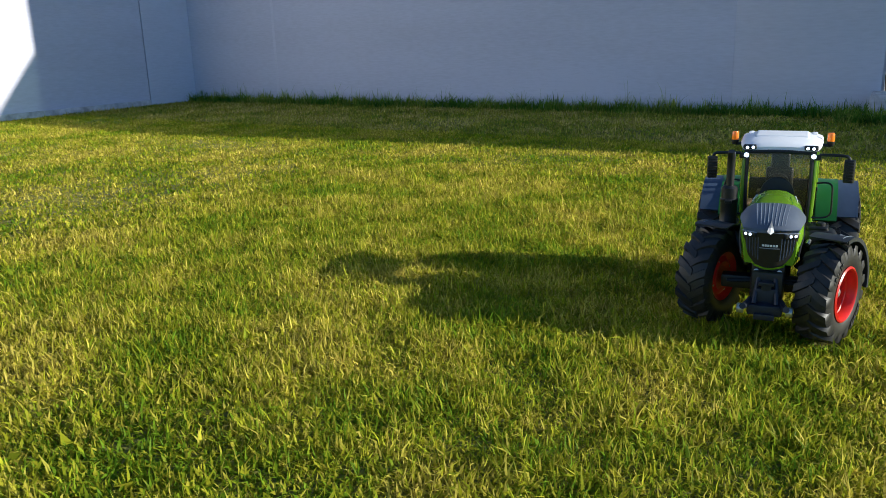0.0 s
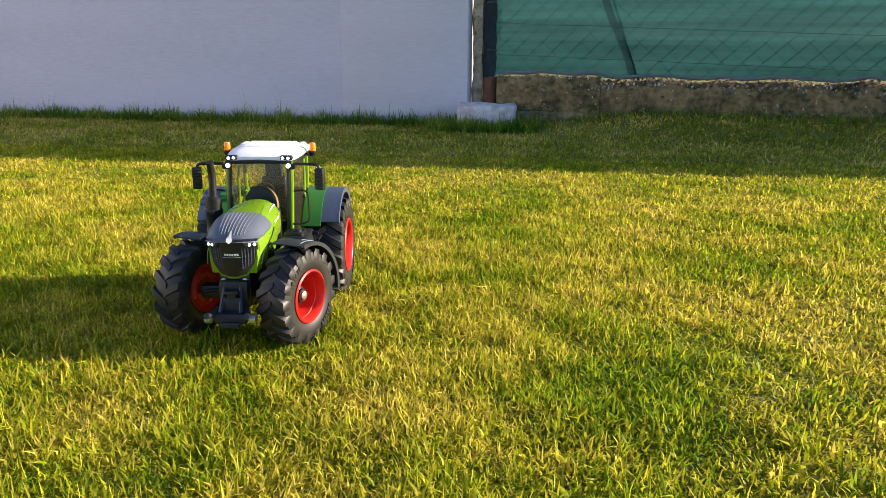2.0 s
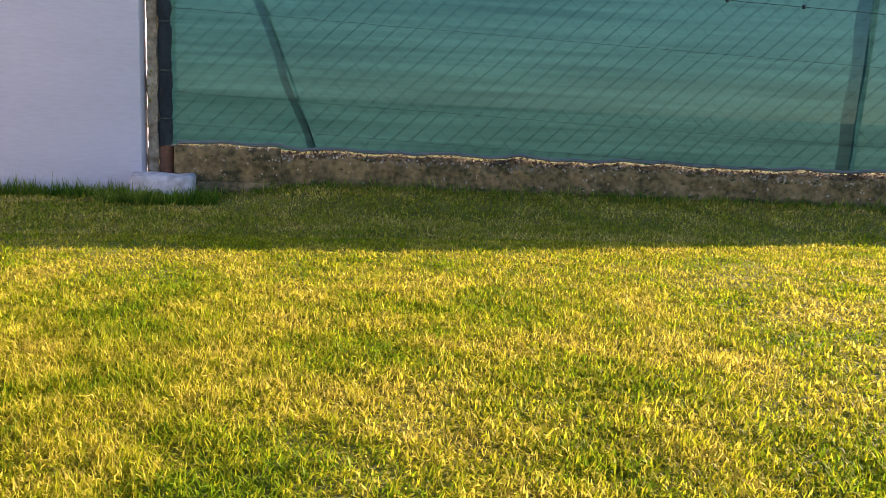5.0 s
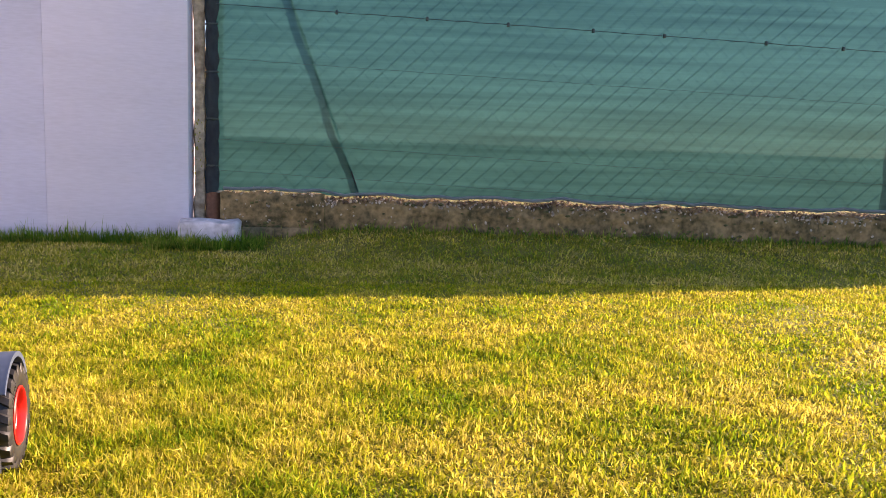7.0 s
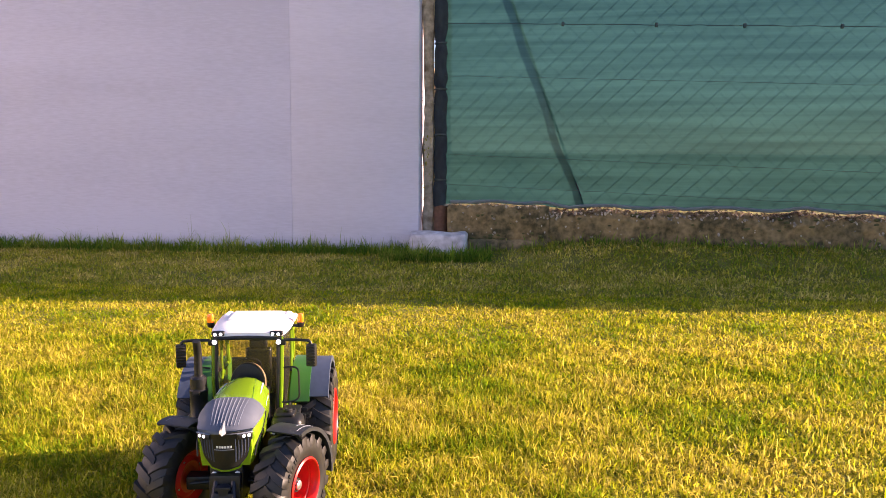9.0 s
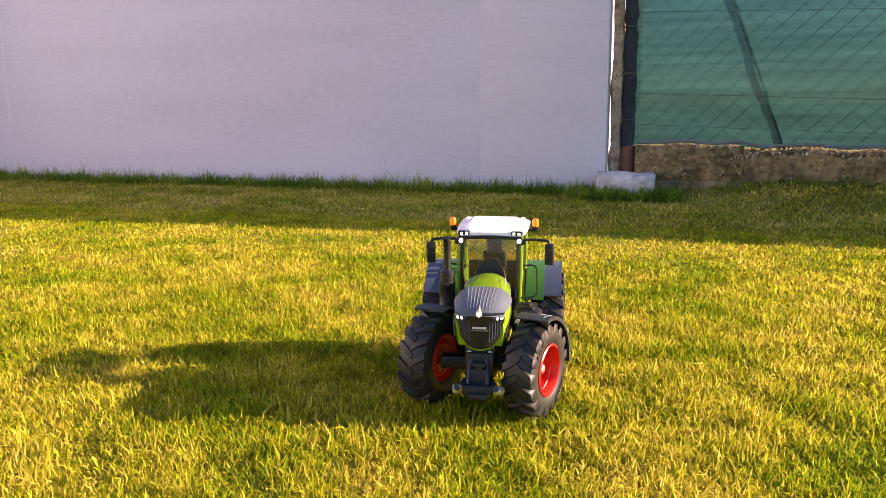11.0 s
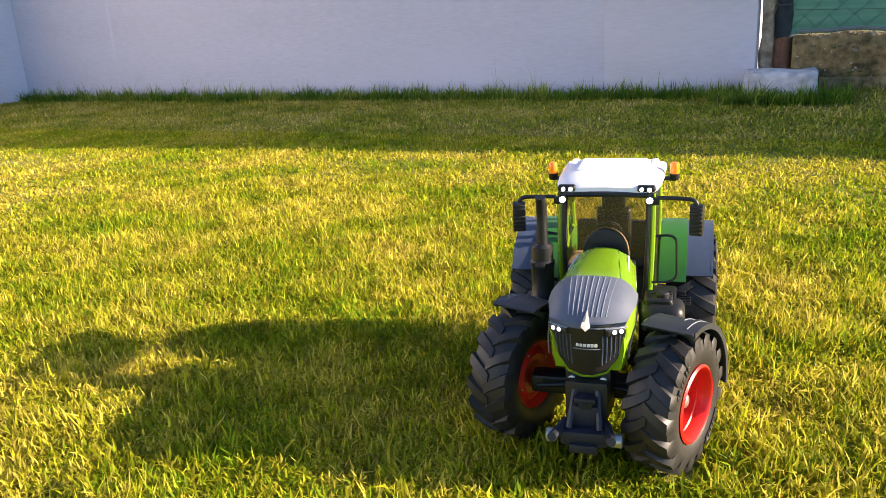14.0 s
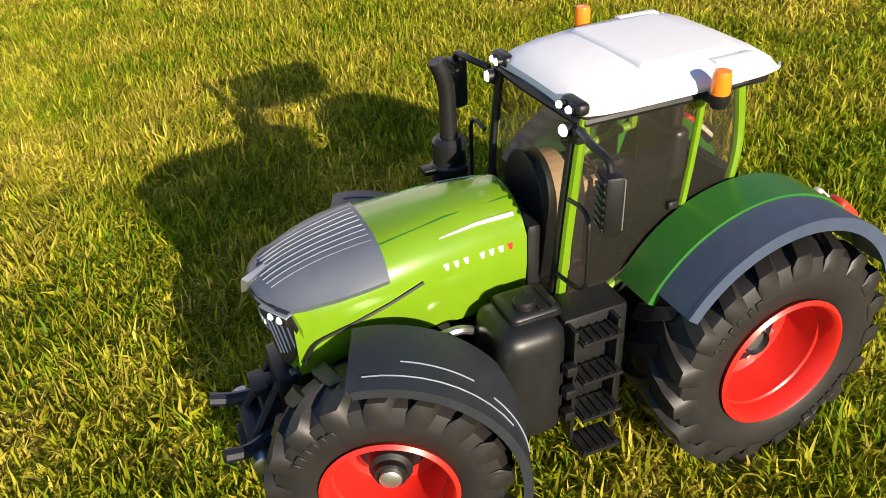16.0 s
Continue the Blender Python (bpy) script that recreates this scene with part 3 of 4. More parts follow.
def lug_mesh(radius, y0, y1, step, lug, side):
    """One slanted tread bar at the top of the tyre."""
    w, c, tread = (y1 - y0) / 2, (y0 + y1) / 2, radius - lug
    rings = []
    for f, r_out, r_in, half in ((-0.10, radius - 0.0010, tread - 0.002, 0.0056), (0.25, radius, tread - 0.002, 0.0058), (0.65, radius - 0.0004, tread - 0.002, 0.0060),
                                 (0.93, radius - 0.0018, tread - 0.004, 0.0060), (1.0, tread - 0.005, tread - 0.012, 0.0056)):
        ang = 0.62 * step * (f ** 0.8 if f > 0 else f)
        ring = []
        for rr, hh in ((r_in, -half * 1.25), (r_out, -half * 0.8), (r_out, half * 0.8), (r_in, half * 1.25)):
            th = ang + hh / radius
            ring.append((rr * math.sin(th), c + side * w * f, rr * math.cos(th)))
        rings.append(ring)
    bm = bmesh.new()
    add_loft(bm, rings)
    return bm


def make_wheel(name, thing, x, side, radius, width, outer, rim, lugs, lug, steer=0.0):
    """Tyre > rim > hub, with the dish open to the outside."""
    y0, y1 = -width, 0.0
    wheel = part(name, tyre_mesh(radius, y0, y1, rim, lug), RUBBER, thing, "black rubber tyre with deep chevron bars", 35)
    pin = PIN_Y if steer else outer
    wheel.matrix_local = pose(x, side * pin, radius, 0, 0, steer) @ pose(0, side * (outer - pin), 0, 0, 0, 0 if side > 0 else 180)
    d, step = width, 2 * math.pi / lugs
    for row in (-1, 1):
        first = part("tread_bar", lug_mesh(radius, y0, y1, step, lug, row), RUBBER, wheel)
        for k in range(lugs):
            bar = first if k == 0 else new("tread_bar", first.data)
            bar.parent = wheel
            bar.matrix_local = Matrix.Rotation(k * step + (step / 2 if row > 0 else 0), 4, "Y")
    # unreadable raised writing on the sidewall, as bars
    mid = rim * 0.42 + (radius - lug) * 0.58
    for start in (0.5, 0.5 + math.pi):
        for k in range(6):
            an = start + 0.115 * k
            bar = box((-0.0022, -0.0010, -0.0030), (0.0022 - 0.0012 * (k % 2), 0.0005, 0.0030), 0.0003, 1, Matrix.Rotation(an, 4, "Y") @ Matrix.Translation((0, 0.0002, mid)))
            part("sidewall_bar", bar, RUBBER, wheel)
    # dish: a bright lip, a deep barrel, and the disc at its back
    prof = [(rim + 0.0012, -0.0035), (rim + 0.0022, -0.001), (rim, 0.0005), (rim - 0.002, -0.0015), (rim - 0.0030, -0.012), (rim - 0.0042, -0.013), (rim - 0.0052, -0.026), (rim - 0.0075, -0.034),
            (rim * 0.60, -0.0375), (rim * 0.52, -0.036), (0.0, -0.036)]
    part("rim", lathe(prof, 44), RED, wheel, "red dished wheel rim")
    back = [(rim, -d + 0.004), (rim * 0.8, -d + 0.010), (rim * 0.4, -d + 0.008), (0, -d + 0.008)]
    part("rim", lathe(back, 40), RED, wheel, "red inner wheel disc")
    part("hub", lathe([(rim * 0.56, -0.0362), (rim * 0.56, -0.033), (rim * 0.50, -0.031), (rim * 0.26, -0.0305), (0, -0.0305)], 24), BLACK, wheel, "black hub plate")
    part("hub_cap", lathe([(rim * 0.26, -0.0306), (rim * 0.25, -0.026), (rim * 0.17, -0.0245), (rim * 0.09, -0.0248), (0, -0.0235)], 20), BRASS if side < 0 else SILVER, wheel, "round metal hub cap")
    if steer:
        part("hub_barrel", lathe([(0.0125, -0.031), (0.0115, -0.018), (0.0085, -0.0165), (0.0085, -0.013), (0, -0.013)], 20), BLACK, wheel, "black stub of the steered hub")
        part("hub_nut", lathe([(0.0060, -0.0131), (0.0060, -0.0105), (0.0045, -0.0095), (0, -0.0095)], 12), SILVER, wheel, "bare metal hub nut")
    for k in range(8 if rim > 0.036 else 4):
        an = 2 * math.pi * k / (8 if rim > 0.036 else 4) + 0.4
        part("bolt", lathe([(0, -0.0352), (0.0016, -0.0352), (0.0016, -0.0340), (0, -0.0336)], 8, (rim * 0.68 * math.cos(an), -0.001, rim * 0.68 * math.sin(an))), SILVER, wheel)
    return wheel


def arc_strip(r0, r1, a0, a1, y0, y1, n=22, drop=None, cx=0.0, cz=0.0):
    """A curved panel over a wheel, r0..r1 thick, from angle a0 to a1 (from forward, upwards)."""
    rings = []
    for i in range(n + 1):
        a = radians(a0 + (a1 - a0) * i / n)
        f = drop(i / n) if drop else 0.0
        ca, sa = math.cos(a), math.sin(a)
        rings.append([(cx + (r0 + f) * ca, y0, cz + (r0 + f) * sa), (cx + (r1 + f) * ca, y0, cz + (r1 + f) * sa), (cx + (r1 + f) * ca, y1, cz + (r1 + f) * sa), (cx + (r0 + f) * ca, y1, cz + (r0 + f) * sa)])
    bm = bmesh.new()
    add_loft(bm, rings)
    bmesh.ops.recalc_face_normals(bm, faces=bm.faces[:])
    return bm


def bonnet_ring(x, top, flat, wide, low, grow=0.0, n=5):
    """Half-round-shouldered hood section at x."""
    half = [(0.0, top), (flat * 0.6, top - 0.0006), (flat, top - 0.0022), (flat + (wide - flat) * 0.55, top - 0.0075), (wide, top - 0.019), (wide + 0.0005, (top + low) / 2 - 0.006), (wide - 0.002, low)]
    pts = [(y + (grow if y > 0 else 0), z + grow) for y, z in half]
    ring = [(x, y, z) for y, z in pts] + [(x, -y, z) for y, z in reversed(pts[1:])]
    return ring


HOOD = [(0.122, 0.1715, 0.0140, 0.0310, 0.112), (0.150, 0.1725, 0.0170, 0.0330, 0.110), (0.180, 0.1705, 0.0205, 0.0355, 0.112), (0.204, 0.1678, 0.0230, 0.0370, 0.116),
        (0.225, 0.1640, 0.0235, 0.0370, 0.113), (0.243, 0.1590, 0.0200, 0.0345, 0.106), (0.254, 0.1520, 0.0165, 0.0300, 0.102)]


def smooth_step(f):
    f = min(1.0, max(0.0, f))
    return f * f * (3 - 2 * f)


def hood_at(x):
    xs = [h[0] for h in HOOD]
    return [float(np.interp(x, xs, [h[k] for h in HOOD])) for k in range(1, 5)]


def make_tractor():
    t = group_of("toy_tractor", pose(0.122, 1.25, -0.012, 0, 0, -81.5), "green toy farm tractor with red rims and white roof on grass", "toy tractor")
    P = lambda name, bm, mat, label="", smooth=40, parent=None: part(name, bm, mat, parent or t, label, smooth)
    # running gear
    for side in (1, -1):
        make_wheel("rear_wheel", t, 0.0, side, TYRE_R, 0.052, 0.1105, 0.0400, 19, 0.0038)
        make_wheel("front_wheel", t, BASE, side, TYRE_F, 0.044, 0.0970, 0.0335, 17, 0.0034, STEER)
    P("chassis", add_box(box((-0.045, -0.026, 0.050), (0.150, 0.026, 0.110), 0.006), (0.14, -0.020, 0.056), (0.255, 0.020, 0.112), 0.005), BLACK, "black gearbox and chassis block")
    P("rear_axle", add_lathe(lathe([(0.016, -0.066), (0.016, -0.03), (0.024, -0.025), (0.024, 0.025), (0.016, 0.03), (0.016, 0.066)], 20, (0, 0, TYRE_R)), [(0.008, -0.09), (0.008, 0.09)], 12, (0, 0, TYRE_R)), BLACK)
    P("front_axle", add_box(box((BASE - 0.011, -0.058, 0.055), (BASE + 0.011, 0.058, 0.073), 0.004), (BASE - 0.02, -0.02, 0.05), (BASE + 0.026, 0.02, 0.082), 0.005), BLACK)
    for side in (1, -1):
        P("steering_rod", tube([(BASE + 0.016, side * 0.012, 0.07), (BASE + 0.02, side * 0.05, 0.068)], 0.0022, 8), BLACK)
    # hood
    bm = bmesh.new()
    add_loft(bm, [bonnet_ring(*h) for h in HOOD[:4] + [(0.206, 0.1675, 0.0230, 0.0370, 0.116)] + HOOD[4:]])
    P("hood", bm, GREEN, "glossy grass-green hood", 50)
    # nose cover: a rounded cap whose front edge bows back to both sides
    bow = lambda u, y: u - 0.013 * (y / 0.031) ** 2 * smooth_step((u - 0.212) / 0.057)
    NOSE = [(0.2035, 0.1680, 0.0230, 0.0370), (0.213, 0.1668, 0.0234, 0.0372), (0.222, 0.1652, 0.0235, 0.0370), (0.232, 0.1632, 0.0229, 0.0364), (0.241, 0.1608, 0.0220, 0.0354), (0.249, 0.1582, 0.0210, 0.0342),
            (0.256, 0.1552, 0.0200, 0.0332), (0.262, 0.1520, 0.0192, 0.0324), (0.2665, 0.1492, 0.0186, 0.0318), (0.2690, 0.1470, 0.0180, 0.0312)]
    def nose_at(u):
        return [float(np.interp(u, [q[0] for q in NOSE], [q[k] for q in NOSE])) for k in (1, 2, 3)]
    bm = bmesh.new()
    rings = []
    for u, top, flat, wide in NOSE:
        side_z = 0.1520 - 0.0062 * (u - 0.2035) / 0.0655
        h = (top - side_z) / 0.0165
        half = [(0.0, top), (flat * 0.6, top - 0.0006 * h), (flat, top - 0.0024 * h), (flat + (wide - flat) * 0.55, top - 0.0078 * h), (wide, side_z)]
        g = 0.0016
        outer = [(y + (g if y else 0), z + g) for y, z in half]
        inner = [(y - 0.001 if y else 0, z - 0.0026) for y, z in half]
        loop = [(-y, z) for y, z in outer[:0:-1]] + outer + inner[::-1] + [(-y, z) for y, z in inner[1:]]
        rings.append([(bow(u, y), y, z) for y, z in loop])
    add_loft(bm, rings)
    nose = P("nose_cover", bm, NOSE_GREY, "matt slate-grey ribbed nose cover", 50)
    for k in range(-4, 5):
        pts = []
        for u in (0.2055, 0.213, 0.221, 0.229, 0.237, 0.245, 0.252, 0.258, 0.2625):
            top, flat, wide = nose_at(u)
            h = (top - 0.1520 + 0.0062 * (u - 0.2035) / 0.0655) / 0.0165
            y = k * 0.0050 * (1 - 0.22 * (u - 0.2055) / 0.06)
            f = abs(y) / flat
            z = top - h * (0.0010 * f if f < 0.6 else 0.0006 + 0.0045 * (f - 0.6))
            pts.append((bow(u, y), y, z + 0.0017))
        P("rib", tube(pts, 0.00042, 5), PIN, "", 60, nose)
    # front: green surround, dark grille, lamps
    face = [(-0.0305, 0.1462), (-0.0322, 0.134), (-0.0285, 0.114), (-0.0165, 0.0990), (0.0, 0.0958), (0.0165, 0.0990), (0.0285, 0.114), (0.0322, 0.134), (0.0305, 0.1462)]
    lean = lambda y, z: 0.2588 + (z - 0.0958) * 0.16 - 0.013 * (y / 0.031) ** 2
    def fill(points):
        """The bowed face, from a fan of columns between its outline's two sides."""
        b = bmesh.new()
        rows = [[(0.236, y, z) for y, z in points], [(lean(y, z), y, z) for y, z in points]]
        add_loft(b, rows, True, False)
        n = len(points) - 1
        cols = []
        for (ya, za), (yb, zb) in zip(points[:n // 2 + 1], points[:n // 2 - 1:-1]):
            cols.append([(lean(ya + (yb - ya) * f, za), ya + (yb - ya) * f, za + 0.0 * f) for f in np.linspace(0, 1, 13)])
        add_loft(b, cols[:-1], False, False)
        add_loft(b, [cols[-2], [(lean(p[1] * 0.3, points[n // 2][1]), p[1] * 0.3, points[n // 2][1]) for p in cols[-2]]], False, False)
        return b
    P("grille_surround", fill([(y * 1.03, z) for y, z in face]), GREEN, "green frame round the grille", 40)
    bm = fill([(y * 0.97, 0.1462 + (z - 0.1462) * 0.95) for y, z in face])
    bm.transform(Matrix.Translation((0.0013, 0, 0.0004)))
    grille = P("grille", bm, SATIN, "dark slatted front grille", 40)
    for side in (1, -1):
        for k in range(5):
            y = side * (0.0135 + 0.0034 * k)
            P("slat", tube([(lean(y, z) + 0.0016, y * q, z) for z, q in ((0.1085 + 0.0020 * k, 0.93), (0.122, 0.98), (0.1375, 1.0))], 0.0006, 6), GREY, "", 40, grille)
    for k in range(6):
        y = -0.0088 + 0.0031 * k
        P("badge", box((lean(y, 0.128) + 0.0008, y, 0.1268), (lean(y, 0.128) + 0.0019, y + 0.0024, 0.1296), 0.0003), PALE, "pale printed bar on the grille", 40, grille)
    P("grille_line", tube([(lean(y, 0.1245) + 0.0014, y, 0.1245) for y in np.linspace(-0.0115, 0.0115, 9)], 0.0005, 5), PIN, "", 40, grille)
    bm = bmesh.new()
    add_loft(bm, [[(0.2705, -0.0040, 0.1468), (0.2728, 0.0, 0.1440), (0.2705, 0.0040, 0.1468), (0.2660, 0.0, 0.1470)], [(0.2685, -0.0030, 0.1510), (0.2715, 0.0, 0.1520), (0.2685, 0.0030, 0.1510), (0.2650, 0.0, 0.1490)],
                  [(0.2580, -0.0006, 0.1562), (0.2584, 0.0, 0.1580), (0.2580, 0.0006, 0.1562), (0.2570, 0.0, 0.1545)]])
    P("emblem", bm, SILVER, "silver pointed badge on the nose")
    for side in (1, -1):
        m = pose(lean(0.0225, 0.1405) - 0.0004, side * 0.0228, 0.1405, 0, 0, side * 31)
        lens = box((-0.004, -0.0092, -0.0034), (0.0042, 0.0092, 0.0034), 0.0022, 3, m)
        head = P("headlight", lens, SATIN, "dark moulded headlight housing")
        for k in (-1, 1):
            b = bmesh.new()
            bmesh.ops.create_uvsphere(b, u_segments=12, v_segments=8, radius=0.0021, matrix=m @ Matrix.Translation((0.0036, k * 0.0031 + side * 0.0012, 0.0003)))
            P("bulb", b, LAMP_DIM, "lit white headlight bulb", 80, head)
        P("brow", box((-0.002, -0.0100, 0.0032), (0.0046, 0.0100, 0.0041), 0.0004, 1, m), PIN, "pale strip over the headlight", 40, head)
        P("work_lamp", lathe([(0, 0.254), (0.0028, 0.254), (0.0032, 0.2575), (0, 0.2590)], 12, (0, side * 0.0135, 0.0925), "x"), SILVER, "small round lower lamp")
    # seam along the flank, stripe and print
    for side in (1, -1):
        seam = [(0.185, side * 0.0364, 0.1450), (0.205, side * 0.0376, 0.1385), (0.228, side * 0.0374, 0.1320), (0.246, side * 0.0350, 0.1260), (0.252, side * 0.0335, 0.1130)]
        P("seam", tube(rounded(seam, 0.006), 0.0011, 6), BLACK, "dark seam along the hood flank")
        for k in range(7):
            x = 0.131 + 0.0058 * k + (0.004 if k > 3 else 0)
            w = hood_at(x)[2] - 0.0003
            P("print", box((x, side * w - 0.0006, 0.1470), (x + 0.0044, side * w + 0.0006, 0.1514), 0.0002), PALE if k > 0 else RED_LENS, "pale printed bar on the hood")
        P("seam", tube([(0.125, side * 0.0143, 0.1694), (0.165, side * 0.0188, 0.1694), (0.2030, side * 0.0230, 0.1656)], 0.0005, 5), GREEN_DARK, "thin seam on the hood top")
    for side in (1, -1):
        line = []
        for x in (0.127, 0.138, 0.150, 0.162, 0.172):
            top, flat, wide, low = hood_at(x)
            line.append((x, side * (flat + (wide - flat) * 0.55 + 0.0001), top - 0.0078))
        P("stripe", tube(line, [0.0014, 0.0013, 0.0011, 0.0008, 0.0004], 6), PALE, "pale tapering stripe on the hood shoulder")
    P("firewall", box((0.112, -0.031, 0.106), (0.1215, 0.031, 0.1575), 0.004), BLACK, "black panel behind the hood")
    # front fenders, which turn with the wheels
    for side in (1, -1):
        turn = pose(BASE, side * PIN_Y, 0, 0, 0, STEER) @ pose(-BASE, -side * PIN_Y, 0)
        def F(name, bm, mat, label="", smooth=40, parent=None):
            bm.transform(turn)
            return P(name, bm, mat, label, smooth, parent)
        f = F("front_fender", arc_strip(TYRE_F + 0.006, TYRE_F + 0.0080, 78, 186, side * 0.050, side * 0.096, 20, None, BASE, TYRE_F), DARK_GREY, "dark slate-grey front fender", 40)
        F("fender_lip", arc_strip(TYRE_F + 0.003, TYRE_F + 0.0080, 80, 186, side * 0.0945, side * 0.0972, 20, None, BASE, TYRE_F), DARK_GREY, "", 40, f)
        for yy, a0, a1 in ((0.088, 84, 150), (0.078, 98, 128), (0.081, 138, 172)):
            F("fender_rib", tube([(BASE + (TYRE_F + 0.0082) * math.cos(radians(a)), side * yy, TYRE_F + (TYRE_F + 0.0082) * math.sin(radians(a))) for a in np.linspace(a0, a1, 10)], 0.0005, 5), PIN, "", 60, f)
        F("fender_bracket", tube([(BASE - 0.005, side * 0.03, 0.085), (BASE - 0.02, side * 0.055, 0.120), (BASE - 0.02, side * 0.07, 0.128)], 0.004, 8), BLACK, "", 40, f)
    # rear fenders
    for side in (1, -1):
        bulge = lambda f: 0.004 * math.sin(math.pi * f)
        bm = arc_strip(0.0835, 0.0865, 37, 152, side * 0.0775, side * 0.1045, 26, bulge, 0, TYRE_R)
        fend = P("rear_fender", bm, GREY, "slate-grey outer rear fender", 40)
        P("fender_lip", arc_strip(0.0790, 0.0866, 37, 152, side * 0.1032, side * 0.1055, 26, bulge, 0, TYRE_R), GREY, "", 40, fend)
        bm = arc_strip(0.0830, 0.0880, 32, 150, side * 0.0515, side * 0.0790, 26, bulge, 0, TYRE_R)
        g = P("fender_top", bm, GREEN_DARK, "green rear fender shell", 40)
        fan = [(0.0, TYRE_R + 0.02)] + [((0.085 + bulge(f)) * math.cos(radians(32 + 118 * f)), TYRE_R + (0.085 + bulge(f)) * math.sin(radians(32 + 118 * f))) for f in np.linspace(0, 1, 18)]
        P("fender_side", plate(fan, side * 0.0505, side * 0.0530), GREEN_DARK, "", 40, g)
        m = pose(-0.0615, side * 0.064, TYRE_R + 0.0610, 0, -42, 0)
        lamp_base = P("tail_light", box((-0.012, -0.013, -0.001), (0.010, 0.013, 0.0045), 0.002, 2, m), BLACK, "tail light on the rear fender")
        P("lens", box((-0.011, side * 0.001 - 0.006 + side * 0.005, 0.002), (0.0085, side * 0.001 + 0.006 + side * 0.005, 0.0085), 0.003, 3, m), RED_LENS, "red tail light lens", 40, lamp_base)
        P("lens", box((-0.011, -side * 0.0085 - 0.0035, 0.002), (0.0085, -side * 0.0085 + 0.0035, 0.0075), 0.0025, 3, m), CLEAR_LENS, "milky indicator lens", 40, lamp_base)
        P("reflector", box((-0.0795, side * 0.093 - 0.007, 0.1190), (-0.0760, side * 0.093 + 0.007, 0.1225), 0.0008), RED_LENS, "small red reflector")
    # cab
    P("engine_cover", box((-0.050, -0.046, 0.096), (-0.004, 0.046, 0.128), 0.006, 2), BLACK, "black body between the rear fenders")
    P("cab_floor", box((-0.012, -0.043, 0.104), (0.114, 0.043, 0.112), 0.003), BLACK, "black cab floor")
    P("cab_rear_panel", box((-0.010, -0.043, 0.104), (0.000, 0.043, 0.166), 0.003), BLACK, "black panel below the rear window")
    cab = [((0.108, 0.0435, 0.110), (0.1045, 0.0455, 0.170), (0.099, 0.0455, 0.2215)),
           ((0.036, 0.0490, 0.150), (0.033, 0.0500, 0.185), (0.030, 0.0490, 0.2230)),
           ((0.002, 0.0460, 0.160), (0.0005, 0.0485, 0.187), (0.006, 0.0475, 0.2245))]
    for side in (1, -1):
        for k, pts in enumerate(cab):
            path = [Vector((x, side * y, z)) for x, y, z in pts]
            P("pillar", tube(rounded(path, 0.02, 5), 0.0030 if k != 1 else 0.0021, 8), GREEN, "green cab pillar")
            if k == 0:
                inn = [p + Vector((0.0022, -side * 0.0042, 0)) for p in path]
                P("window_seal", tube(rounded(inn, 0.02, 5), 0.0024, 8), BLACK, "black window seal")
        sill = [(0.107, side * 0.0455, 0.1115), (0.075, side * 0.048, 0.1150), (0.050, side * 0.049, 0.138), (0.028, side * 0.0495, 0.1555), (0.001, side * 0.047, 0.1610)]
        P("door_sill", tube(rounded(sill, 0.012, 5), 0.0028, 8), GREEN, "green lower door frame")
        P("roof_rail", tube([(0.100, side * 0.0465, 0.2195), (0.04, side * 0.0500, 0.2215), (0.003, side * 0.0485, 0.2230)], 0.0026, 8), BLACK, "black rail under the roof")
        for quad in ([(0.1060, 0.1145), (0.078, 0.1180), (0.053, 0.140), (0.0355, 0.1530), (0.0315, 0.2205), (0.1000, 0.2190)], [(0.0330, 0.1545), (0.0025, 0.1625), (0.0015, 0.187), (0.0065, 0.2225), (0.0290, 0.2215)]):
            pane = P("side_window", plate(quad, side * 0.0484, side * 0.0492), GLASS, "clear tinted side window", 0)
            pane.visible_shadow = False
        P("door_handle", box((0.040, side * 0.0492, 0.158), (0.046, side * 0.0522, 0.163), 0.001), BLACK, "black door handle")
    bm = bmesh.new()
    add_loft(bm, [[(x + 0.004 * (1 - (y / 0.041) ** 2), y, z) for y in np.linspace(-0.041, 0.041, 9)] + [(x + 0.004 * (1 - (y / 0.041) ** 2) - 0.0008, y, z) for y in np.linspace(0.041, -0.041, 9)] for x, z in ((0.1075, 0.114), (0.1050, 0.165), (0.0995, 0.2190))])
    pane = P("windscreen", bm, GLASS, "curved clear windscreen", 60)
    pane.visible_shadow = False
    pane = P("rear_window", plate([(-0.044, 0.1660), (0.044, 0.1660), (0.045, 0.2200), (-0.045, 0.2200)], 0.0004, 0.0012, "yz"), GLASS, "clear rear window", 0)
    pane.visible_shadow = False
    P("windscreen_rail", tube([(0.1005, -0.046, 0.2195), (0.1035, 0, 0.2210), (0.1005, 0.046, 0.2195)], 0.0028, 8), BLACK, "black rail over the windscreen")
    P("rear_rail", tube([(0.0045, -0.047, 0.2225), (0.0035, 0, 0.2232), (0.0045, 0.047, 0.2225)], 0.0026, 8), BLACK, "black rail over the rear window")
    P("number_plate", box((-0.0150, -0.022, 0.2200), (-0.0122, 0.022, 0.2275), 0.0006), PALE, "pale plate under the roof edge")
    # inside
    arch = [(-0.0205, 0.112), (-0.0228, 0.150)] + [(-0.0228 * math.cos(q), 0.1590 + 0.0275 * math.sin(q)) for q in np.linspace(0, math.pi, 15)] + [(0.0228, 0.150), (0.0205, 0.112)]
    P("dashboard", plate(arch, 0.0985, 0.1085, "yz", 0.0022), BLACK, "arched black dashboard hood", 50)
